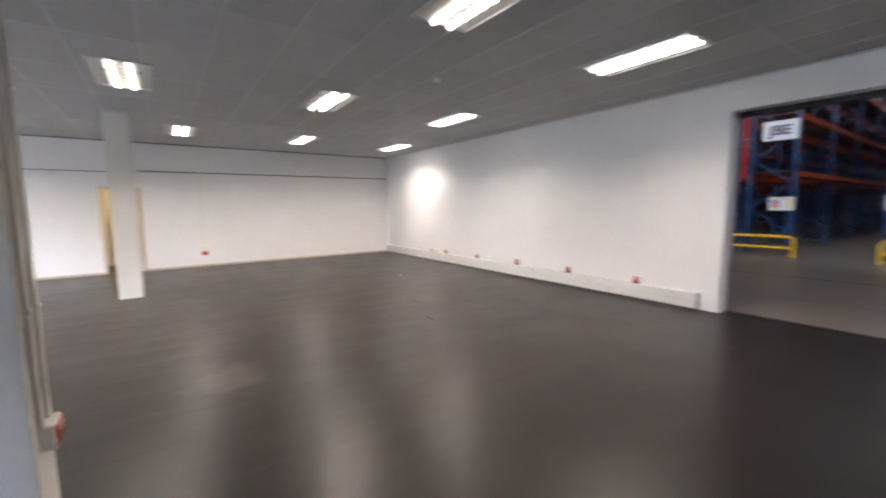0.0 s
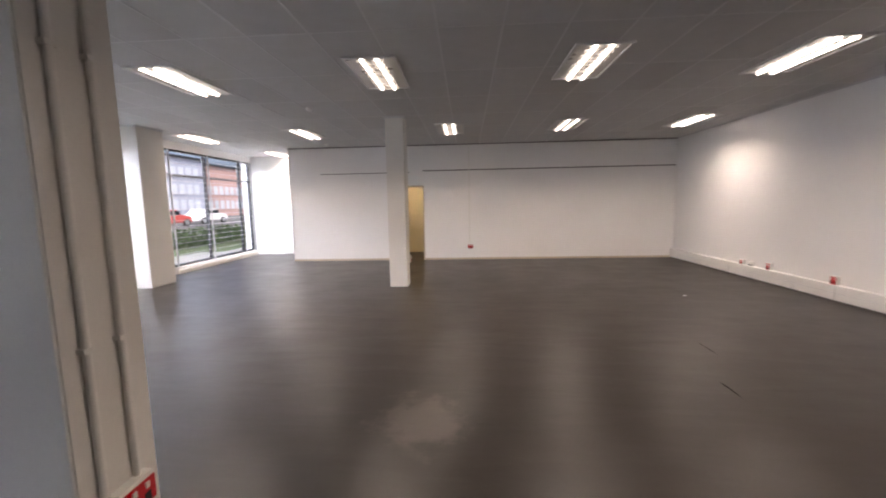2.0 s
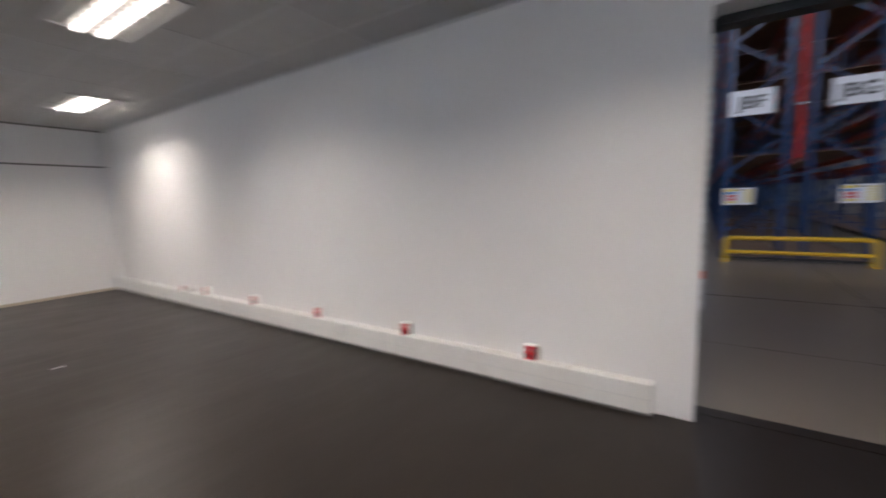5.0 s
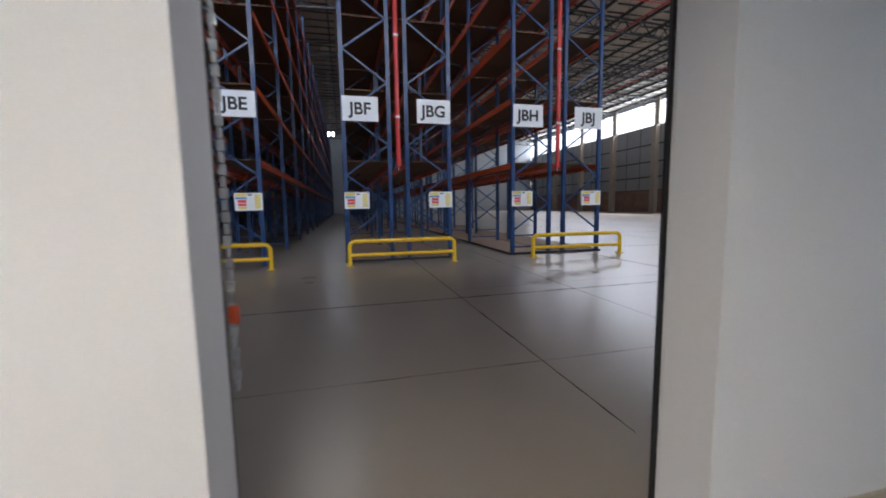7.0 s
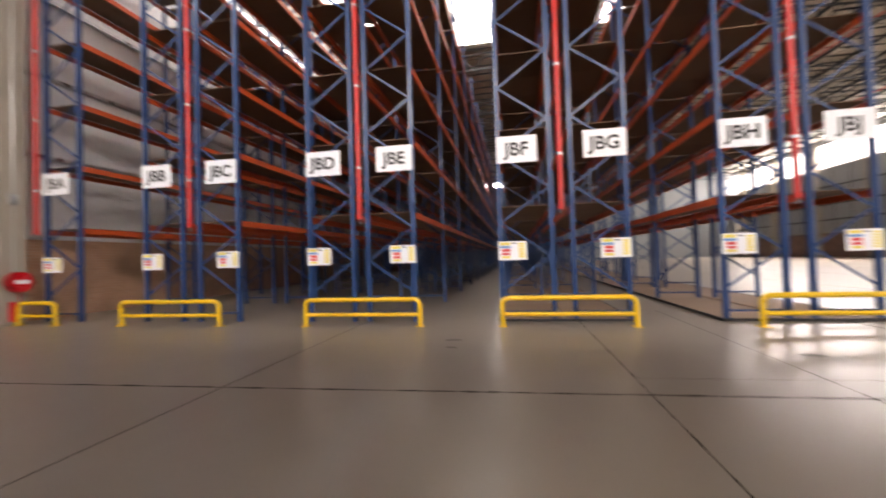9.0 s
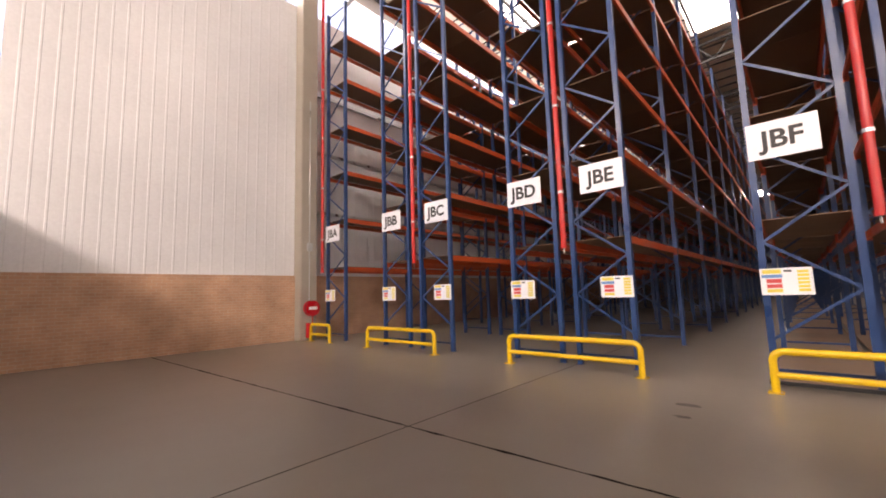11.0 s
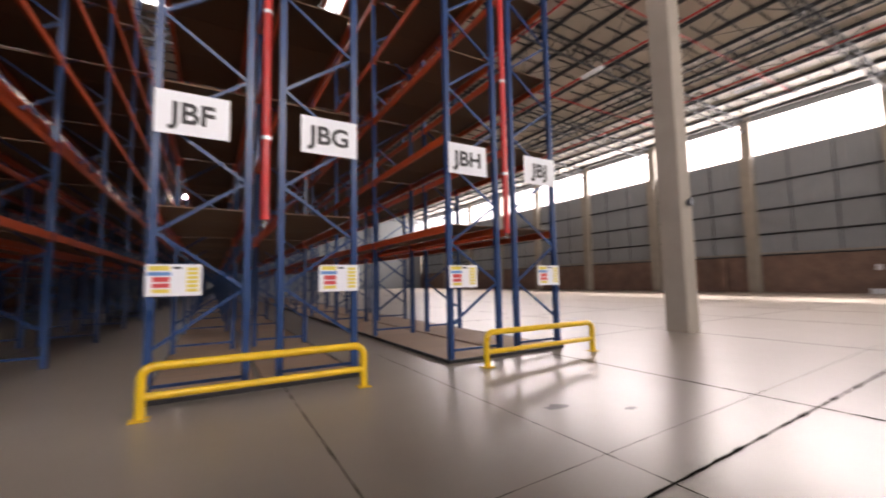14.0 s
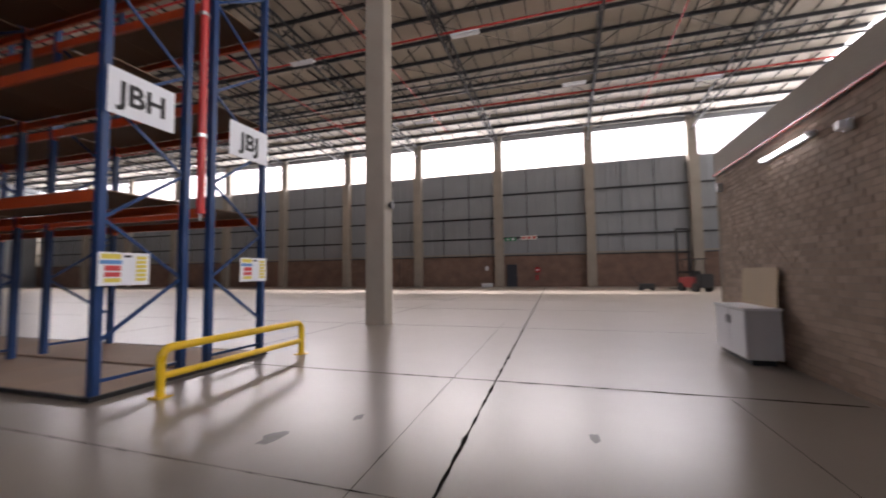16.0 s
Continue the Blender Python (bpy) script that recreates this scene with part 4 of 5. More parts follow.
structure(box("trim_shutter", OX - 0.05, OX + 0.1, OPY0 + 0.03, OPY1 - 0.03, OPZ - 0.06, OPZ - 0.001, M_STEEL), "dark bottom bar of the raised shutter", "trim")
structure(box("threshold", WX0 + 0.15, OX + 0.02, OPY0 + 0.001, OPY1 - 0.001, -0.02, 0.003, M_OFFICE_FLOOR), "worn dark threshold strip", "threshold")

e = empty("shutter_chain", OX + 0.045, OPY1 - 0.012, 0)
for i in range(52):
    z = 0.75 + i * 0.038
    bm = bmesh.new()
    bar_bm(bm, (0, 0, z), (0, 0, z + 0.033), 0.012 if i % 2 else 0.024, 0.024 if i % 2 else 0.012)
    part("chain_link", bm, M_GALV, e)
box("tag", -0.013, 0.013, -0.02, 0.014, 0.98, 1.045, M_ORANGE, e, "worn orange plastic pull", bevel=0.006)
box("chain_bracket", -0.055, 0.01, -0.02, 0.03, 2.70, 2.78, M_STEEL, e)
tagged(e, "hanging steel shutter chain with an orange pull", "chain")

# brick skin: nearest stretch as single bricks, the rest joined
wall_b = structure(empty("wall_brick_skin", BX, -8.75, 0), "brown face brick wall with raked joints", "wall")
one = finish("brick", (lambda b_: (box_bm(b_, -0.1, 0, 0, 0.222, 0, 0.073), b_)[1])(bmesh.new()), M_BRICKPIECE)
rest, count = [], 0
rnd = random.Random(7)
for r in range(40):
    z = 0.005 + r * 0.083
    y = -8.74 - (0.116 if r % 2 else 0)
    while y < -0.63:
        ya, yb = max(y, -8.74), min(y + 0.222, -0.602)
        out = rnd.uniform(-0.003, 0.003)
        if -5.5 <= y <= -4.0 and 0.3 < z < 3.3 and count < 300 and yb - ya > 0.2:
            o = new("brick", one)
            o.parent = wall_b
            o.location = (out, y + 8.75, z)
            count += 1
        elif yb - ya > 0.03:
            rest.append((-0.1, out, ya + 8.75, yb + 8.75, z, z + 0.073))
        y += 0.232
o = new("brick_courses", pydata_boxes("brick_courses", rest, M_BRICKJOIN))
o.parent = wall_b
o["kind"] = "stuff"


def wall_tube(y0, y1, z):
    e = empty("wall_light", BX, (y0 + y1) / 2, z)
    L = (y1 - y0) / 2
    box("batten", 0.004, 0.06, -L, L, -0.03, 0.04, M_SIGN, e, bevel=0.005)
    rod("tube", (0.09, -L + 0.03, 0), (0.09, L - 0.03, 0), 0.02, M_TUBEWALL, e, "glowing cool white tube")
    for s in (-L + 0.02, L - 0.02):
        box("end_holder", 0.05, 0.115, s - 0.02, s + 0.02, -0.03, 0.03, M_SIGN, e)
    tagged(e, "lit fluorescent tube light on the brick wall", "wall light")


wall_tube(-6.6, -5.3, 3.08)
e = empty("security_camera", BX, -4.7, 2.97)
box("mount", 0.003, 0.05, -0.06, 0.06, -0.06, 0.06, M_SIGN, e)
box("camera_body", 0.05, 0.13, -0.05, 0.05, -0.05, 0.05, M_SIGN, e, bevel=0.01)
tagged(e, "small white box lamp on the brick wall", "wall fitting")
e = empty("wall_fitting", BX, -8.5, 3.05)
box("housing", 0.003, 0.1, -0.06, 0.06, -0.08, 0.08, M_GALV, e, bevel=0.01)
tagged(e, "small grey fitting high on the brick wall", "wall fitting")
# kitchen cabinet and leaning board
k = empty("kitchen_cabinet", BX + 0.29, -6.95, 0)
box("body", -0.24, 0.20, -0.62, 0.62, 0.08, 0.80, M_MELAMINE, k)
box("plinth", -0.15, 0.15, -0.6, 0.6, 0.0, 0.08, M_STEEL, k)
box("worktop", -0.25, 0.235, -0.65, 0.65, 0.80, 0.835, M_SIGN, k, "pale worn worktop", bevel=0.006)
for s0, s1, hy in ((-0.61, -0.01, -0.06), (0.01, 0.61, 0.06)):
    dd = box("door", 0.201, 0.219, s0, s1, 0.1, 0.78, M_SIGN, k, "white cabinet door", bevel=0.004)
    hd = box("handle", 0.22, 0.24, hy - 0.008, hy + 0.008, 0.55, 0.68, M_GALV, dd)
tagged(k, "old white two-door kitchen base cabinet against the bricks", "cabinet")
e = empty("leaning_board", BX + 0.07, -6.95, 0.836)
bm = bmesh.new()
box_bm(bm, 0, 0.016, -0.62, 0.62, 0, 0.6)
ob = part("panel", bm, M_BOARDLEAN, e)
ob.rotation_euler = (0, radians(-3.5), 0)
ob.location = (0.02, 0, 0)
tagged(e, "tan hardboard panel leaning on the cabinet top", "board")
# forklift far off
f = empty("forklift", 1.3, -29.8, 0, 200)
box("chassis", -0.5, 0.5, -1.0, 0.8, 0.25, 0.95, M_TRUCKRED, f, "red chassis", bevel=0.06)
box("counterweight", -0.5, 0.5, -1.4, -0.95, 0.25, 1.15, M_STEEL, f, bevel=0.08)
box("seat", -0.25, 0.25, -0.5, 0.0, 0.95, 1.35, M_BLACK, f, bevel=0.05)
for sx in (-0.45, 0.4):
    box("mast", sx, sx + 0.1, 0.85, 1.0, 0.1, 4.3, M_BLACK, f)
for z in (1.2, 2.6, 4.2):
    box("cross_member", -0.4, 0.45, 0.87, 0.98, z, z + 0.12, M_BLACK, f)
for sx in (-0.3, 0.2):
    box("fork", sx, sx + 0.1, 1.0, 2.1, 0.08, 0.13, M_STEEL, f)
for sx in (-0.45, 0.42):
    for sy in (-0.9, 0.5):
        rod("guard_post", (sx, sy * 0.8, 0.95), (sx, sy * 0.6, 2.1), 0.03, M_BLACK, f)
        bm = bmesh.new()
        rod_bm(bm, (sx - 0.1, sy, 0.28), (sx + 0.13, sy, 0.28), 0.28, 20)
        part("wheel", bm, M_TYRE, f)
box("overhead_guard", -0.5, 0.5, -0.75, 0.4, 2.1, 2.16, M_BLACK, f)
tagged(f, "red forklift truck with a tall black mast", "forklift")
e = empty("pallet_truck", 4.0, -30.5, 0)
box("chassis", -0.5, 0.5, -0.3, 0.3, 0.15, 0.5, M_STEEL, e, bevel=0.05)
rod("handle", (0.5, 0, 0.4), (0.9, 0, 1.0), 0.02, M_BLACK, e)
for s in (-0.35, 0.35):
    rod("wheel", (s, -0.25, 0.15), (s, 0.25, 0.15), 0.15, M_TYRE, e, seg=16)
tagged(e, "dark low pallet truck on the concrete floor", "pallet truck")

# ---- pallet racks ----
FX, BAY, NB, NEAR = 14.45, 3.8, 17, 7
LEVELS = (2.44, 4.12, 5.80, 7.50, 9.20, 10.88)
TOP = 12.2
DEPTH = 1.12


def frame_meshes():
    bm = bmesh.new()
    # open channel post with lips
    for a in ((-0.05, 0.05, -0.045, -0.039), (-0.05, -0.044, -0.039, 0.045), (0.044, 0.05, -0.039, 0.045), (-0.044, -0.018, 0.039, 0.045), (0.018, 0.044, 0.039, 0.045)):
        box_bm(bm, a[0], a[1], a[2], a[3], 0.008, TOP)
    box_bm(bm, -0.07, 0.07, -0.065, 0.065, 0, 0.008)
    post = finish("post", bm, M_BLUE)
    h = DEPTH / 2 - 0.045
    bm = bmesh.new()
    bar_bm(bm, (0, -h, 0), (0, h, 0.735), 0.028, 0.042)
    diagonal = finish("diagonal_brace", bm, M_BLUE)
    bm = bmesh.new()
    bar_bm(bm, (0, -h, 0), (0, h, 0), 0.03, 0.04)
    return post, diagonal, finish("horizontal_brace", bm, M_BLUE)


POST, DIAG, TIE = frame_meshes()
bm = bmesh.new()
box_bm(bm, 0.05, BAY - 0.05, -0.025, 0.025, -0.12, 0.0)
box_bm(bm, 0.05, BAY - 0.05, -0.025, -0.012, 0.0, 0.02)
box_bm(bm, 0.046, 0.052, -0.032, 0.06, -0.16, 0.03)
box_bm(bm, BAY - 0.052, BAY - 0.046, -0.032, 0.06, -0.16, 0.03)
BEAM = finish("beam", bm, M_ORANGE)
bm = bmesh.new()
BW = (BAY - 0.12) / 3
box_bm(bm, 0, BW - 0.006, -DEPTH / 2 + 0.03, DEPTH / 2 - 0.03, 0.021, 0.039)
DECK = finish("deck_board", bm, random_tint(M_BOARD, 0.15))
bm = bmesh.new()
box_bm(bm, 0.002, BAY / 3 - 0.002, -DEPTH / 2 - 0.02, DEPTH / 2 + 0.14, 0.012, 0.05)
LOWDECK = finish("ground_board", bm, random_tint(M_DECKLOW, 0.08))


def rack_row(y0, y1, ground, outer, label):
    """One rack row between y0 and y1 with its uprights, beams and decks."""
    yc = (y0 + y1) / 2
    row = empty("pallet_rack", FX, yc, 0)
    h = DEPTH / 2 - 0.02
    far_v, far_boards = [], []
    for i in range(NB + 1):
        x = i * BAY
        if i <= NEAR:
            up = empty("upright_frame", x, 0, 0)
            up.parent = row
            for k in range(15):
                child("diagonal_brace", DIAG, up, pose(0, 0, 0.65 + 0.735 * k, 0, 0, 180 * ((k + (outer > 0)) % 2)))
            for z in (0.2, TOP - 0.15):
                child("horizontal_brace", TIE, up, pose(0, 0, z))
            child("post", POST, up, pose(0, -h, 0))
            child("post", POST, up, pose(0, h, 0, 0, 0, 180))
        else:
            for s in (-h, h):
                far_v.append((x - 0.05, x + 0.05, s - 0.045, s + 0.045, 0, TOP))
    bm = bmesh.new()
    for i in range(NEAR + 1, NB + 1):
        z, k = 0.65, 0
        while z < TOP - 0.9:
            a, b = (-h, h) if (k + (outer > 0)) % 2 == 0 else (h, -h)
            bar_bm(bm, (i * BAY, a, z), (i * BAY, b, z + 0.735), 0.028, 0.042)
            z += 0.735
            k += 1
    o = part("brace_remainder", bm, M_BLUE, row)
    o["kind"] = "stuff"
    far_beams = []
    for i in range(NB):
        for z in LEVELS:
            if i < NEAR:
                child("beam", BEAM, row, pose(i * BAY, -h - 0.01, z))
                child("beam", BEAM, row, pose((i + 1) * BAY, h + 0.01, z, 0, 0, 180))
                for q in range(3):
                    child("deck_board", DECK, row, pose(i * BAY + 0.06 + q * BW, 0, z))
            else:
                for s in (-h - 0.01, h + 0.01):
                    far_beams.append((i * BAY + 0.05, (i + 1) * BAY - 0.05, s - 0.025, s + 0.025, z - 0.12, z + 0.02))
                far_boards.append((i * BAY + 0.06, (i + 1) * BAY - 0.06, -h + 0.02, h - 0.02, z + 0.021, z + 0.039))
        if ground and i < NEAR + 4:
            for q in range(3):
                child("ground_board", LOWDECK, row, pose(i * BAY + q * BAY / 3, 0, 0) if ground > 0 else pose(i * BAY + (q + 1) * BAY / 3, 0, 0, 0, 0, 180))
    for nm, bx, mt in (("post_remainder", far_v, M_BLUE), ("beam_remainder", far_beams, M_ORANGE), ("deck_remainder", far_boards, M_BOARD)):
        o = new(nm, pydata_boxes(nm, bx, mt))
        o.parent = row
        o["kind"] = "stuff"
    return tagged(row, label, "pallet rack", "pallet rack rows")


# pairs: outer edges of two back-to-back rows
ROWS = {"A": (12.82, 13.94), "B": (9.68, 10.80), "C": (8.12, 9.24), "D": (5.14, 6.26), "E": (3.70, 4.82), "F": (0.69, 1.81), "G": (-0.82, 0.30), "H": (-3.66, -2.54), "J": (-5.18, -4.06)}
for key, (ya, yb) in ROWS.items():
    g = {"F": -1, "G": 1, "H": -1, "J": 1}.get(key, 0)
    rack_row(ya, yb, g, -1 if key in "CEGJ" else 1, "tall empty blue and orange pallet rack with chipboard shelves")
# dark steel edge around the ground decks
for ya, yb in ((-5.2, -2.5), (-0.85, 1.83)):
    e = empty("deck_edging", FX, 0, 0)
    box("edge_strip", -0.06, 11 * BAY, yb, yb + 0.035, 0.0, 0.055, M_BLACK, e)
    box("edge_strip", -0.06, 11 * BAY, ya - 0.035, ya, 0.0, 0.055, M_BLACK, e)
    box("edge_strip", -0.095, -0.06, ya - 0.035, yb + 0.035, 0.0, 0.055, M_BLACK, e)
    tagged(e, "black steel edging round the ground deck boards", "deck edging")

# red sprinkler droppers between the back-to-back rows
for y, x in ((14.15, 14.35), (9.46, 14.4), (4.98, 14.4), (0.50, 14.4), (-3.86, 14.4)):
    e = empty("sprinkler_dropper", x, y, 0)
    bm = bmesh.new()
    rod_bm(bm, (0, 0, 2.40), (0, 0, roof_z(y) + 0.02), 0.057, 14)
    part("pipe", bm, M_RED, e)
    rod("end_cap", (0, 0, 2.34), (0, 0, 2.41), 0.066, M_RED, e)
    rod("sprinkler_nozzle", (0, 0, 2.24), (0, 0, 2.345), 0.016, M_GALV, e)
    for z in (3.5, 5.4, 7.3, 9.2):
        rod("clamp", (0, 0, z), (0, 0, z + 0.05), 0.072, M_GALV, e)
    tagged(e, "vertical red sprinkler pipe between back-to-back racks", "sprinkler pipe", "sprinkler droppers")


# aisle signs and load notices
def aisle_sign(word, y, z=3.68, w=0.85, h=0.575):
    e = empty("aisle_sign", FX - 0.085, y, z)
    box("board", -0.006, 0.006, -w / 2, w / 2, -h / 2, h / 2, M_SIGN, e, bevel=0.002)
    t = child("lettering", text_mesh(word, 0.39, M_BLACK), e, pose(-0.0095, 0, -0.01, 90, 0, -90))
    for s in (-0.3, 0.3):
        rod("fixing", (0.006, s, 0.2), (0.07, s, 0.2), 0.006, M_GALV, e, seg=6)
    tagged(e, "white aisle sign lettered %s on the rack" % word, "sign", "aisle signs")


def load_notice(y, z=1.51, w=0.60, h=0.40):
    e = empty("load_notice", FX - 0.075, y, z)
    box("board", -0.004, 0.004, -w / 2, w / 2, -h / 2, h / 2, M_SIGN, e, bevel=0.001)
    def bar(nm, u0, u1, v0, v1, mt):
        box(nm, -0.0065, -0.0045, w / 2 - u1 * w, w / 2 - u0 * w, h / 2 - v1 * h, h / 2 - v0 * h, mt, e)
    bar("yellow_bar", 0.05, 0.42, 0.05, 0.2, M_LYELLOW)
    bar("blue_bar", 0.03, 0.44, 0.24, 0.36, M_LBLUE)
    bar("red_bar", 0.12, 0.42, 0.40, 0.56, M_LRED)
    bar("red_bar", 0.12, 0.42, 0.60, 0.74, M_LRED)
    bar("yellow_bar", 0.12, 0.42, 0.78, 0.9, M_LYELLOW)
    bar("black_bar", 0.47, 0.62, 0.08, 0.15, M_BLACK)
    for i in range(6):
        bar("yellow_bar", 0.72, 0.93, 0.10 + i * 0.135, 0.2 + i * 0.135, M_LYELLOW)
    tagged(e, "white load notice with red, blue and yellow panels", "notice", "load notices")


for word, (ya, yb), outer in (("JBA", ROWS["A"], 1), ("JBB", ROWS["B"], 1), ("JBC", ROWS["C"], -1), ("JBD", ROWS["D"], 1), ("JBE", ROWS["E"], -1), ("JBF", ROWS["F"], 1), ("JBG", ROWS["G"], -1), ("JBH", ROWS["H"], 1), ("JBJ", ROWS["J"], -1)):
    aisle_sign(word, (yb - 0.42) if outer > 0 else (ya + 0.42))
    load_notice((yb - 0.27) if outer > 0 else (ya + 0.27))


# yellow guard rails
def guard_rail(y0, y1, x, z=0.56):
    e = empty("guard_rail", x, (y0 + y1) / 2, 0)
    L = (y1 - y0) / 2 - 0.05
    cu = bpy.data.curves.new("top_tube", 'CURVE')
    cu.dimensions, cu.bevel_depth, cu.bevel_resolution, cu.use_fill_caps = '3D', 0.05, 3, True
    sp = cu.splines.new('POLY')
    r = 0.13
    pts = [(0, -L, 0.0)] + [(0, -L + r - r * math.cos(a), z - r + r * math.sin(a)) for a in [i * math.pi / 12 for i in range(7)]]
    pts += [(0, L - r + r * math.sin(a), z - r + r * math.cos(a)) for a in [i * math.pi / 12 for i in range(7)]] + [(0, L, 0.0)]
    sp.points.add(len(pts) - 1)
    for p, q in zip(sp.points, pts):
        p.co = (*q, 1)
    tmp = new("tmp_rail", cu)
    me = bpy.data.meshes.new_from_object(tmp.evaluated_get(bpy.context.evaluated_depsgraph_get()))
    bpy.data.objects.remove(tmp)
    me.materials.clear()
    me.materials.append(M_YELLOW)
    me.shade_smooth()
    child("bent_tube", me, e, Matrix())
    bm = bmesh.new()
    rod_bm(bm, (0, -L, 0.24), (0, L, 0.24), 0.042, 14)
    part("lower_tube", bm, M_YELLOW, e, smooth=False)
    for s in (-L, L):
        b = box("base_plate", -0.09, 0.09, s - 0.09, s + 0.09, -0.003, 0.012, M_YELLOW, e, bevel=0.003)
        for bx_, by_ in ((-0.06, -0.06), (0.06, 0.06)):
            rod("bolt", (bx_, s + by_, 0.012), (bx_, s + by_, 0.026), 0.012, M_GALV, b, seg=6)
    return tagged(e, "yellow tubular steel guard rail bolted to the floor", "guard rail", "rack guard rails")


for a, b in ((12.72, 13.95), (8.12, 10.86), (3.42, 6.08), (-0.78, 1.82), (-5.48, -2.80)):
    guard_rail(a, b, 13.78)

# ---- outside the office windows ----
structure(box("ground", -900, -6.87, -600, 600, -0.35, -0.08, M_GRASS), "mown grass in front of the building", "ground")
structure(box("road", -60, -14.0, -200, 200, -0.2, -0.06, M_ASPHALT), "grey asphalt car park", "road")
structure(box("pavement", -9.0, -6.87, -60, 60, -0.2, -0.05, M_COLUMN), "pale concrete apron by the windows", "pavement")


def hedge(x0, x1, y0, y1, h, seed):
    rnd = random.Random(seed)
    vs, fs = [], []
    n = int((x1 - x0) * (y1 - y0) * 260)
    for i in range(min(n, 2600)):
        c = Vector((rnd.uniform(x0, x1), rnd.uniform(y0, y1), rnd.uniform(-0.05, h * rnd.uniform(0.75, 1.0))))
        s = rnd.uniform(0.05, 0.12)
        a = Vector((rnd.gauss(0, 1), rnd.gauss(0, 1), rnd.gauss(0, 1))).normalized() * s
        b = a.cross(Vector((rnd.gauss(0, 1), rnd.gauss(0, 1), rnd.gauss(0, 1)))).normalized() * s * 0.6
        o = len(vs)
        vs += [c - a, c + b, c + a, c - b]
        fs.append((o, o + 1, o + 2, o + 3))
    me = bpy.data.meshes.new("hedge")
    me.from_pydata([tuple(v) for v in vs], [], fs)
    me.materials.append(M_LEAF)
    tagged(new("hedge", me), "clipped green hedge beside the car park", "hedge", kind="stuff")


hedge(-12.0, -10.6, 6.2, 10.5, 0.85, 1)
hedge(-12.6, -11.4, 12.0, 22.0, 0.75, 2)
hedge(-13.0, -11.5, -4, 5.0, 0.7, 5)


def car(x, y, rz, material, label, pickup=False):
    e = empty("car", x, y, -0.06, rz)
    bm = bmesh.new()
    prof = [(-2.2, 0.35), (-2.2, 0.85), (-1.9, 0.95), (-1.5, 1.0)] + ([(-0.2, 1.0)] if pickup else [(-1.1, 1.42)])
    prof += [(0.0, 1.5), (0.4, 1.5), (1.05, 1.02), (2.0, 0.9), (2.2, 0.65), (2.2, 0.35)]
    lo = [bm.verts.new((px, -0.87, pz)) for px, pz in prof]
    hi = [bm.verts.new((px, 0.87, pz)) for px, pz in prof]
    bm.faces.new(lo)
    bm.faces.new(hi)
    for i in range(len(prof)):
        j = (i + 1) % len(prof)
        bm.faces.new((lo[i], lo[j], hi[j], hi[i]))
    bmesh.ops.recalc_face_normals(bm, faces=bm.faces)
    bmesh.ops.bevel(bm, geom=bm.edges[:], offset=0.07, segments=2, affect='EDGES')
    part("body", bm, material, e)
    for s in (-0.876, 0.876):
        box("side_window", -0.1 if pickup else -1.15, 0.75, s - 0.008, s + 0.008, 1.05, 1.38, M_CARGLASS, e)
        for wx in (-1.4, 1.4):
            wh = empty("wheel", wx, s, 0.33)
            wh.parent = e
            rod("tyre", (0, -0.1, 0), (0, 0.1, 0), 0.33, M_TYRE, wh, seg=20)
            rod("rim", (0, -0.11, 0), (0, 0.11, 0), 0.2, M_GALV, wh, seg=16)
    for s in (-0.6, 0.6):
        box("headlight", 2.17, 2.215, s - 0.16, s + 0.16, 0.62, 0.76, M_GALV, e, bevel=0.01)
        box("tail_light", -2.215, -2.17, s - 0.12, s + 0.12, 0.65, 0.85, M_REDPLASTIC, e, bevel=0.01)
    tagged(e, label, "car", "parked cars")


car(-17.5, 9.5, 75, M_CARW, "white pickup truck parked in the car park", True)
car(-18.0, 13.5, 80, M_CARW, "white car parked in the car park")
car(-24.0, 27.0, 85, M_CARW, "white car parked beside a red one")
car(-26.0, 34.0, 85, M_CARR, "red car parked between white cars")
car(-27.0, 41.0, 85, M_CARW, "white car parked at the end of the row")
car(-18.0, 4.0, 80, M_CARW, "white car parked by the fence")
# palisade fence
fe = empty("fence", -15.0, 0, -0.06)
for i in range(60):
    y = 0 + i * 0.16
    box("pale", -0.02, 0.02, y - 0.02, y + 0.02, 0, 1.6, M_STEEL, fe)
for z in (0.3, 1.3):
    box("rail", -0.015, 0.015, 0, 9.6, z, z + 0.05, M_STEEL, fe)
tagged(fe, "dark steel palisade fence along the car park", "fence")


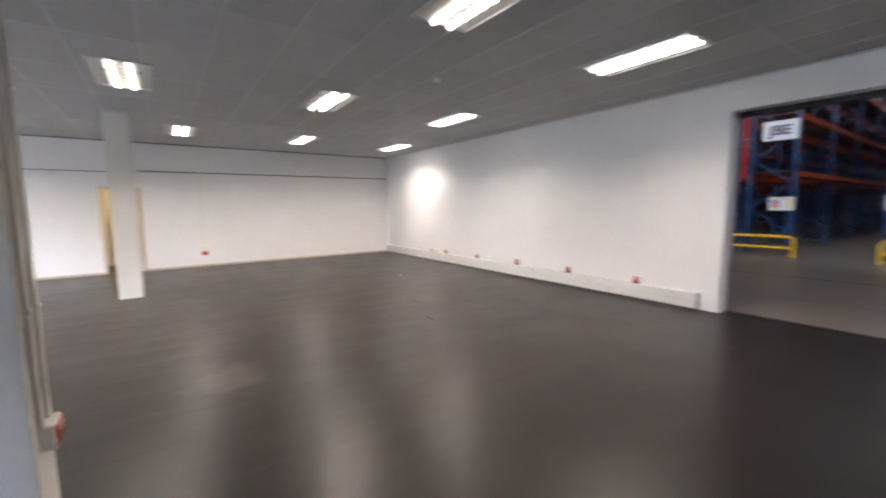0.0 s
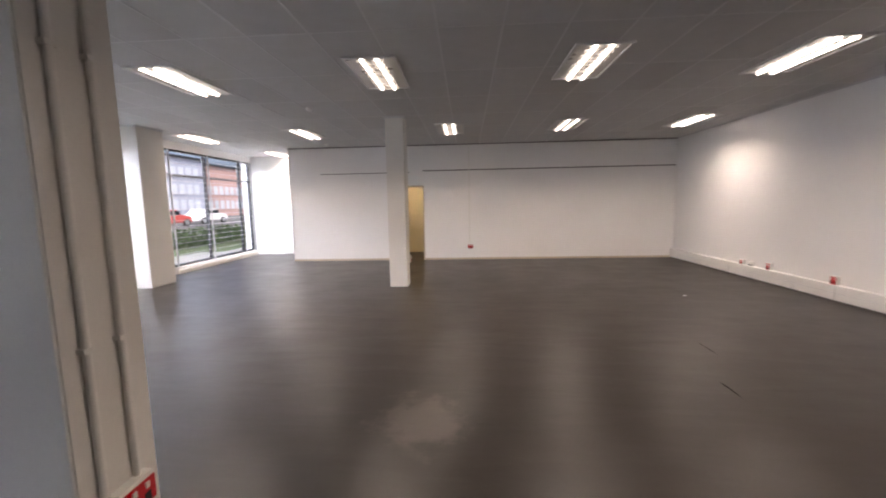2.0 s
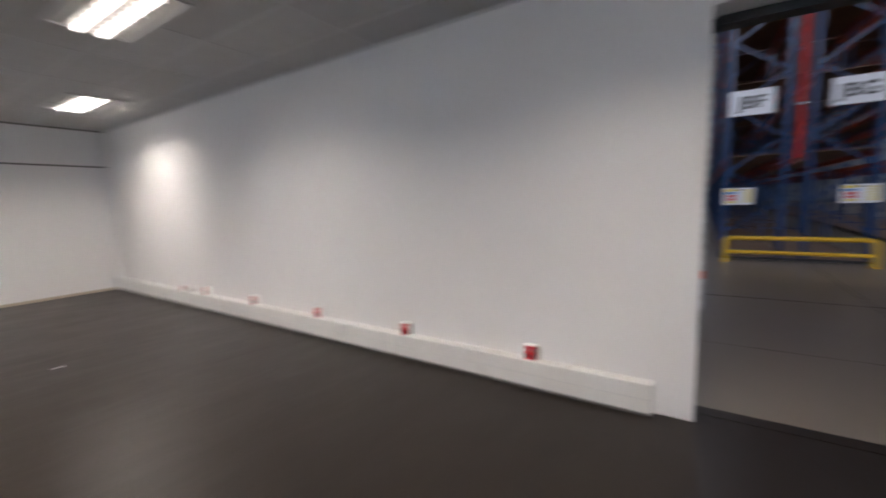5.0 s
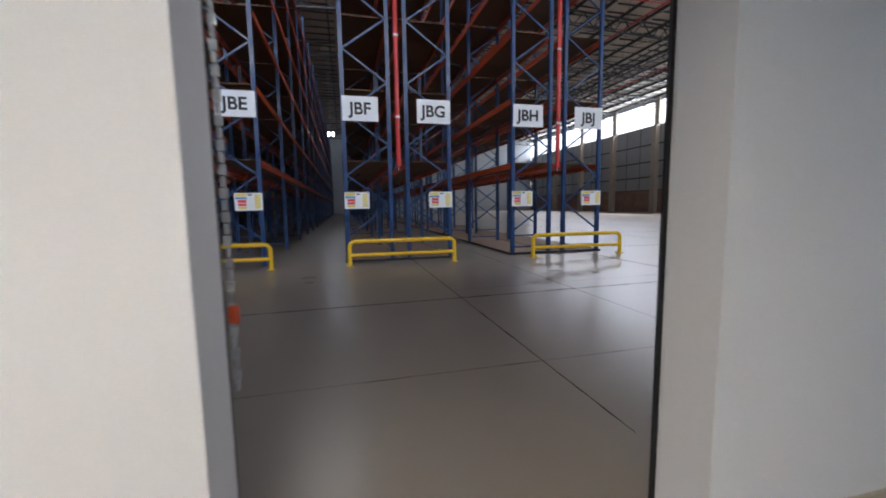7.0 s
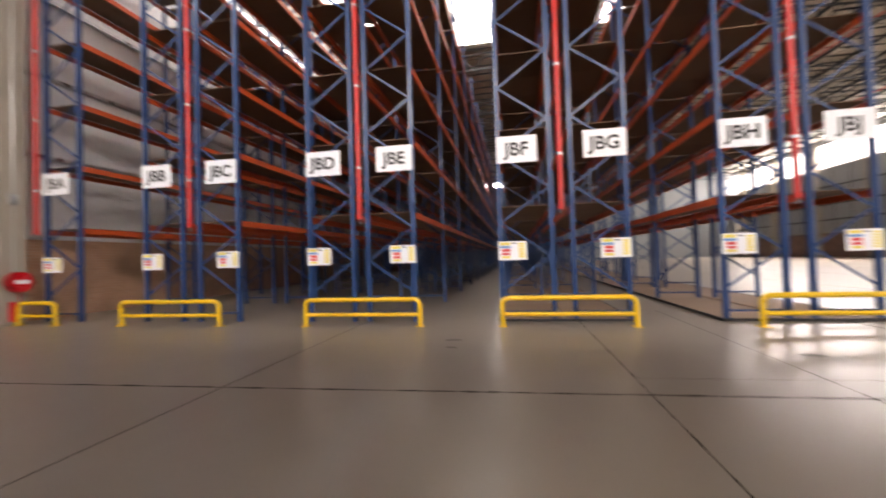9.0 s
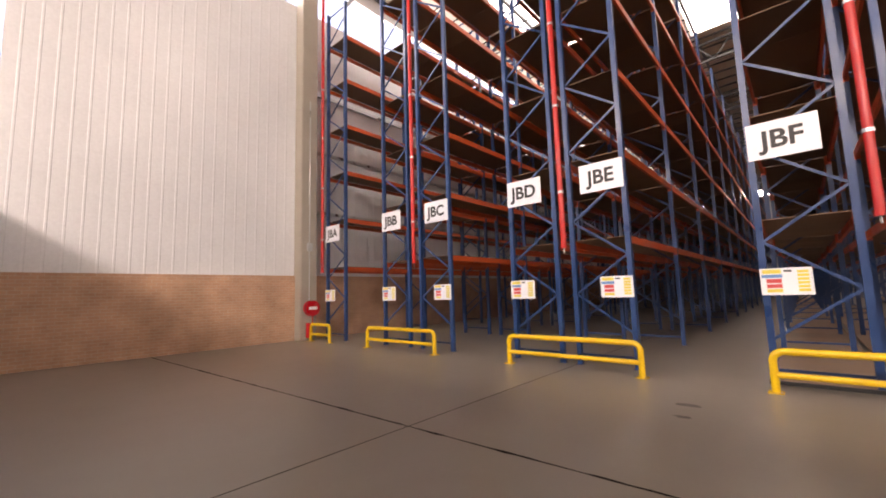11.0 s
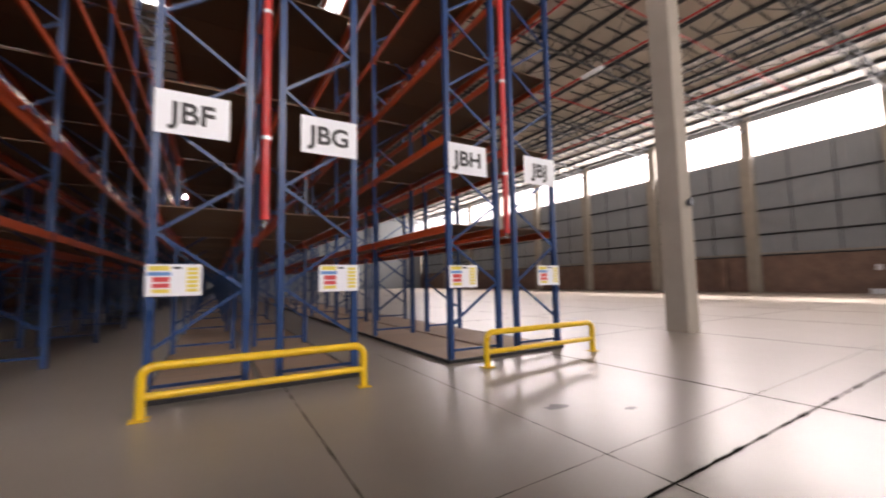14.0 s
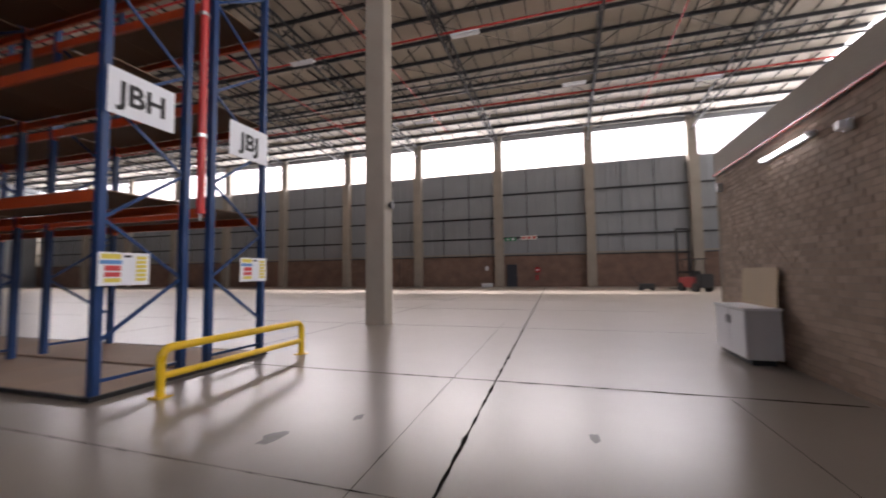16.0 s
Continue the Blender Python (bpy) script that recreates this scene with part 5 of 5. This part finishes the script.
def building(x, y0, y1, h, material, label, rows, red=False):
    e = empty("office_building", x, y0, -0.06)
    L = y1 - y0
    box("wall", -10, 0, 0, L, 0, h, material, e)
    box("roof", -10.2, 0.2, -0.2, L + 0.2, h, h + 0.35, M_STEEL, e)
    for z in rows:
        yy = 1.2
        while yy < L - 1.6:
            w = empty("window", 0.0, yy, z)
            w.parent = e
            box("pane", 0.005, 0.03, 0, 1.1, 0, 1.5, M_PANE, w)
            box("sill", 0.0, 0.08, -0.05, 1.15, -0.08, 0.0, M_BAR, w)
            yy += 1.7
    tagged(e, label, "building")


building(-40, -18, 30, 9.0, M_BLDG, "dark grey two-storey industrial building across the car park", (1.6, 5.2))
building(-44, 44, 67, 9.3, M_BLDG, "blue-grey building across the road", (1.4, 3.8, 6.4))
building(-46, 69, 110, 9.0, M_BLDGRED, "red brick building farther along the road", (1.4, 4.0))
# tree by the car park
t = empty("tree", -22, 10.5, -0.06)
bm = bmesh.new()
bmesh.ops.create_cone(bm, cap_ends=True, segments=10, radius1=0.16, radius2=0.07, depth=2.6, matrix=pose(0, 0, 1.3))
for a in range(5):
    ang = a * 1.26
    bar_bm(bm, (0, 0, 1.8), (0.9 * math.cos(ang), 0.9 * math.sin(ang), 3.0), 0.05, 0.05)
part("trunk", bm, M_BOARDLEAN, t)
rnd = random.Random(11)
vs, fs = [], []
for i in range(1800):
    k = rnd.randrange(9)
    cc = Vector((1.0 * math.cos(k * 0.7), 1.1 * math.sin(k * 0.7), 2.6 + 0.25 * (k % 4)))
    c = cc + Vector((rnd.gauss(0, 0.35), rnd.gauss(0, 0.35), rnd.gauss(0, 0.3)))
    a = Vector((rnd.gauss(0, 1), rnd.gauss(0, 1), rnd.gauss(0, 1))).normalized() * rnd.uniform(0.06, 0.13)
    b = a.cross(Vector((0.3, 0.5, 1))).normalized() * 0.06
    o = len(vs)
    vs += [tuple(c - a), tuple(c + b), tuple(c + a), tuple(c - b)]
    fs.append((o, o + 1, o + 2, o + 3))
me = bpy.data.meshes.new("crown")
me.from_pydata(vs, [], fs)
me.materials.append(M_LEAF)
o = new("crown", me)
o.parent = t
tagged(t, "small leafy tree in the car park", "tree")
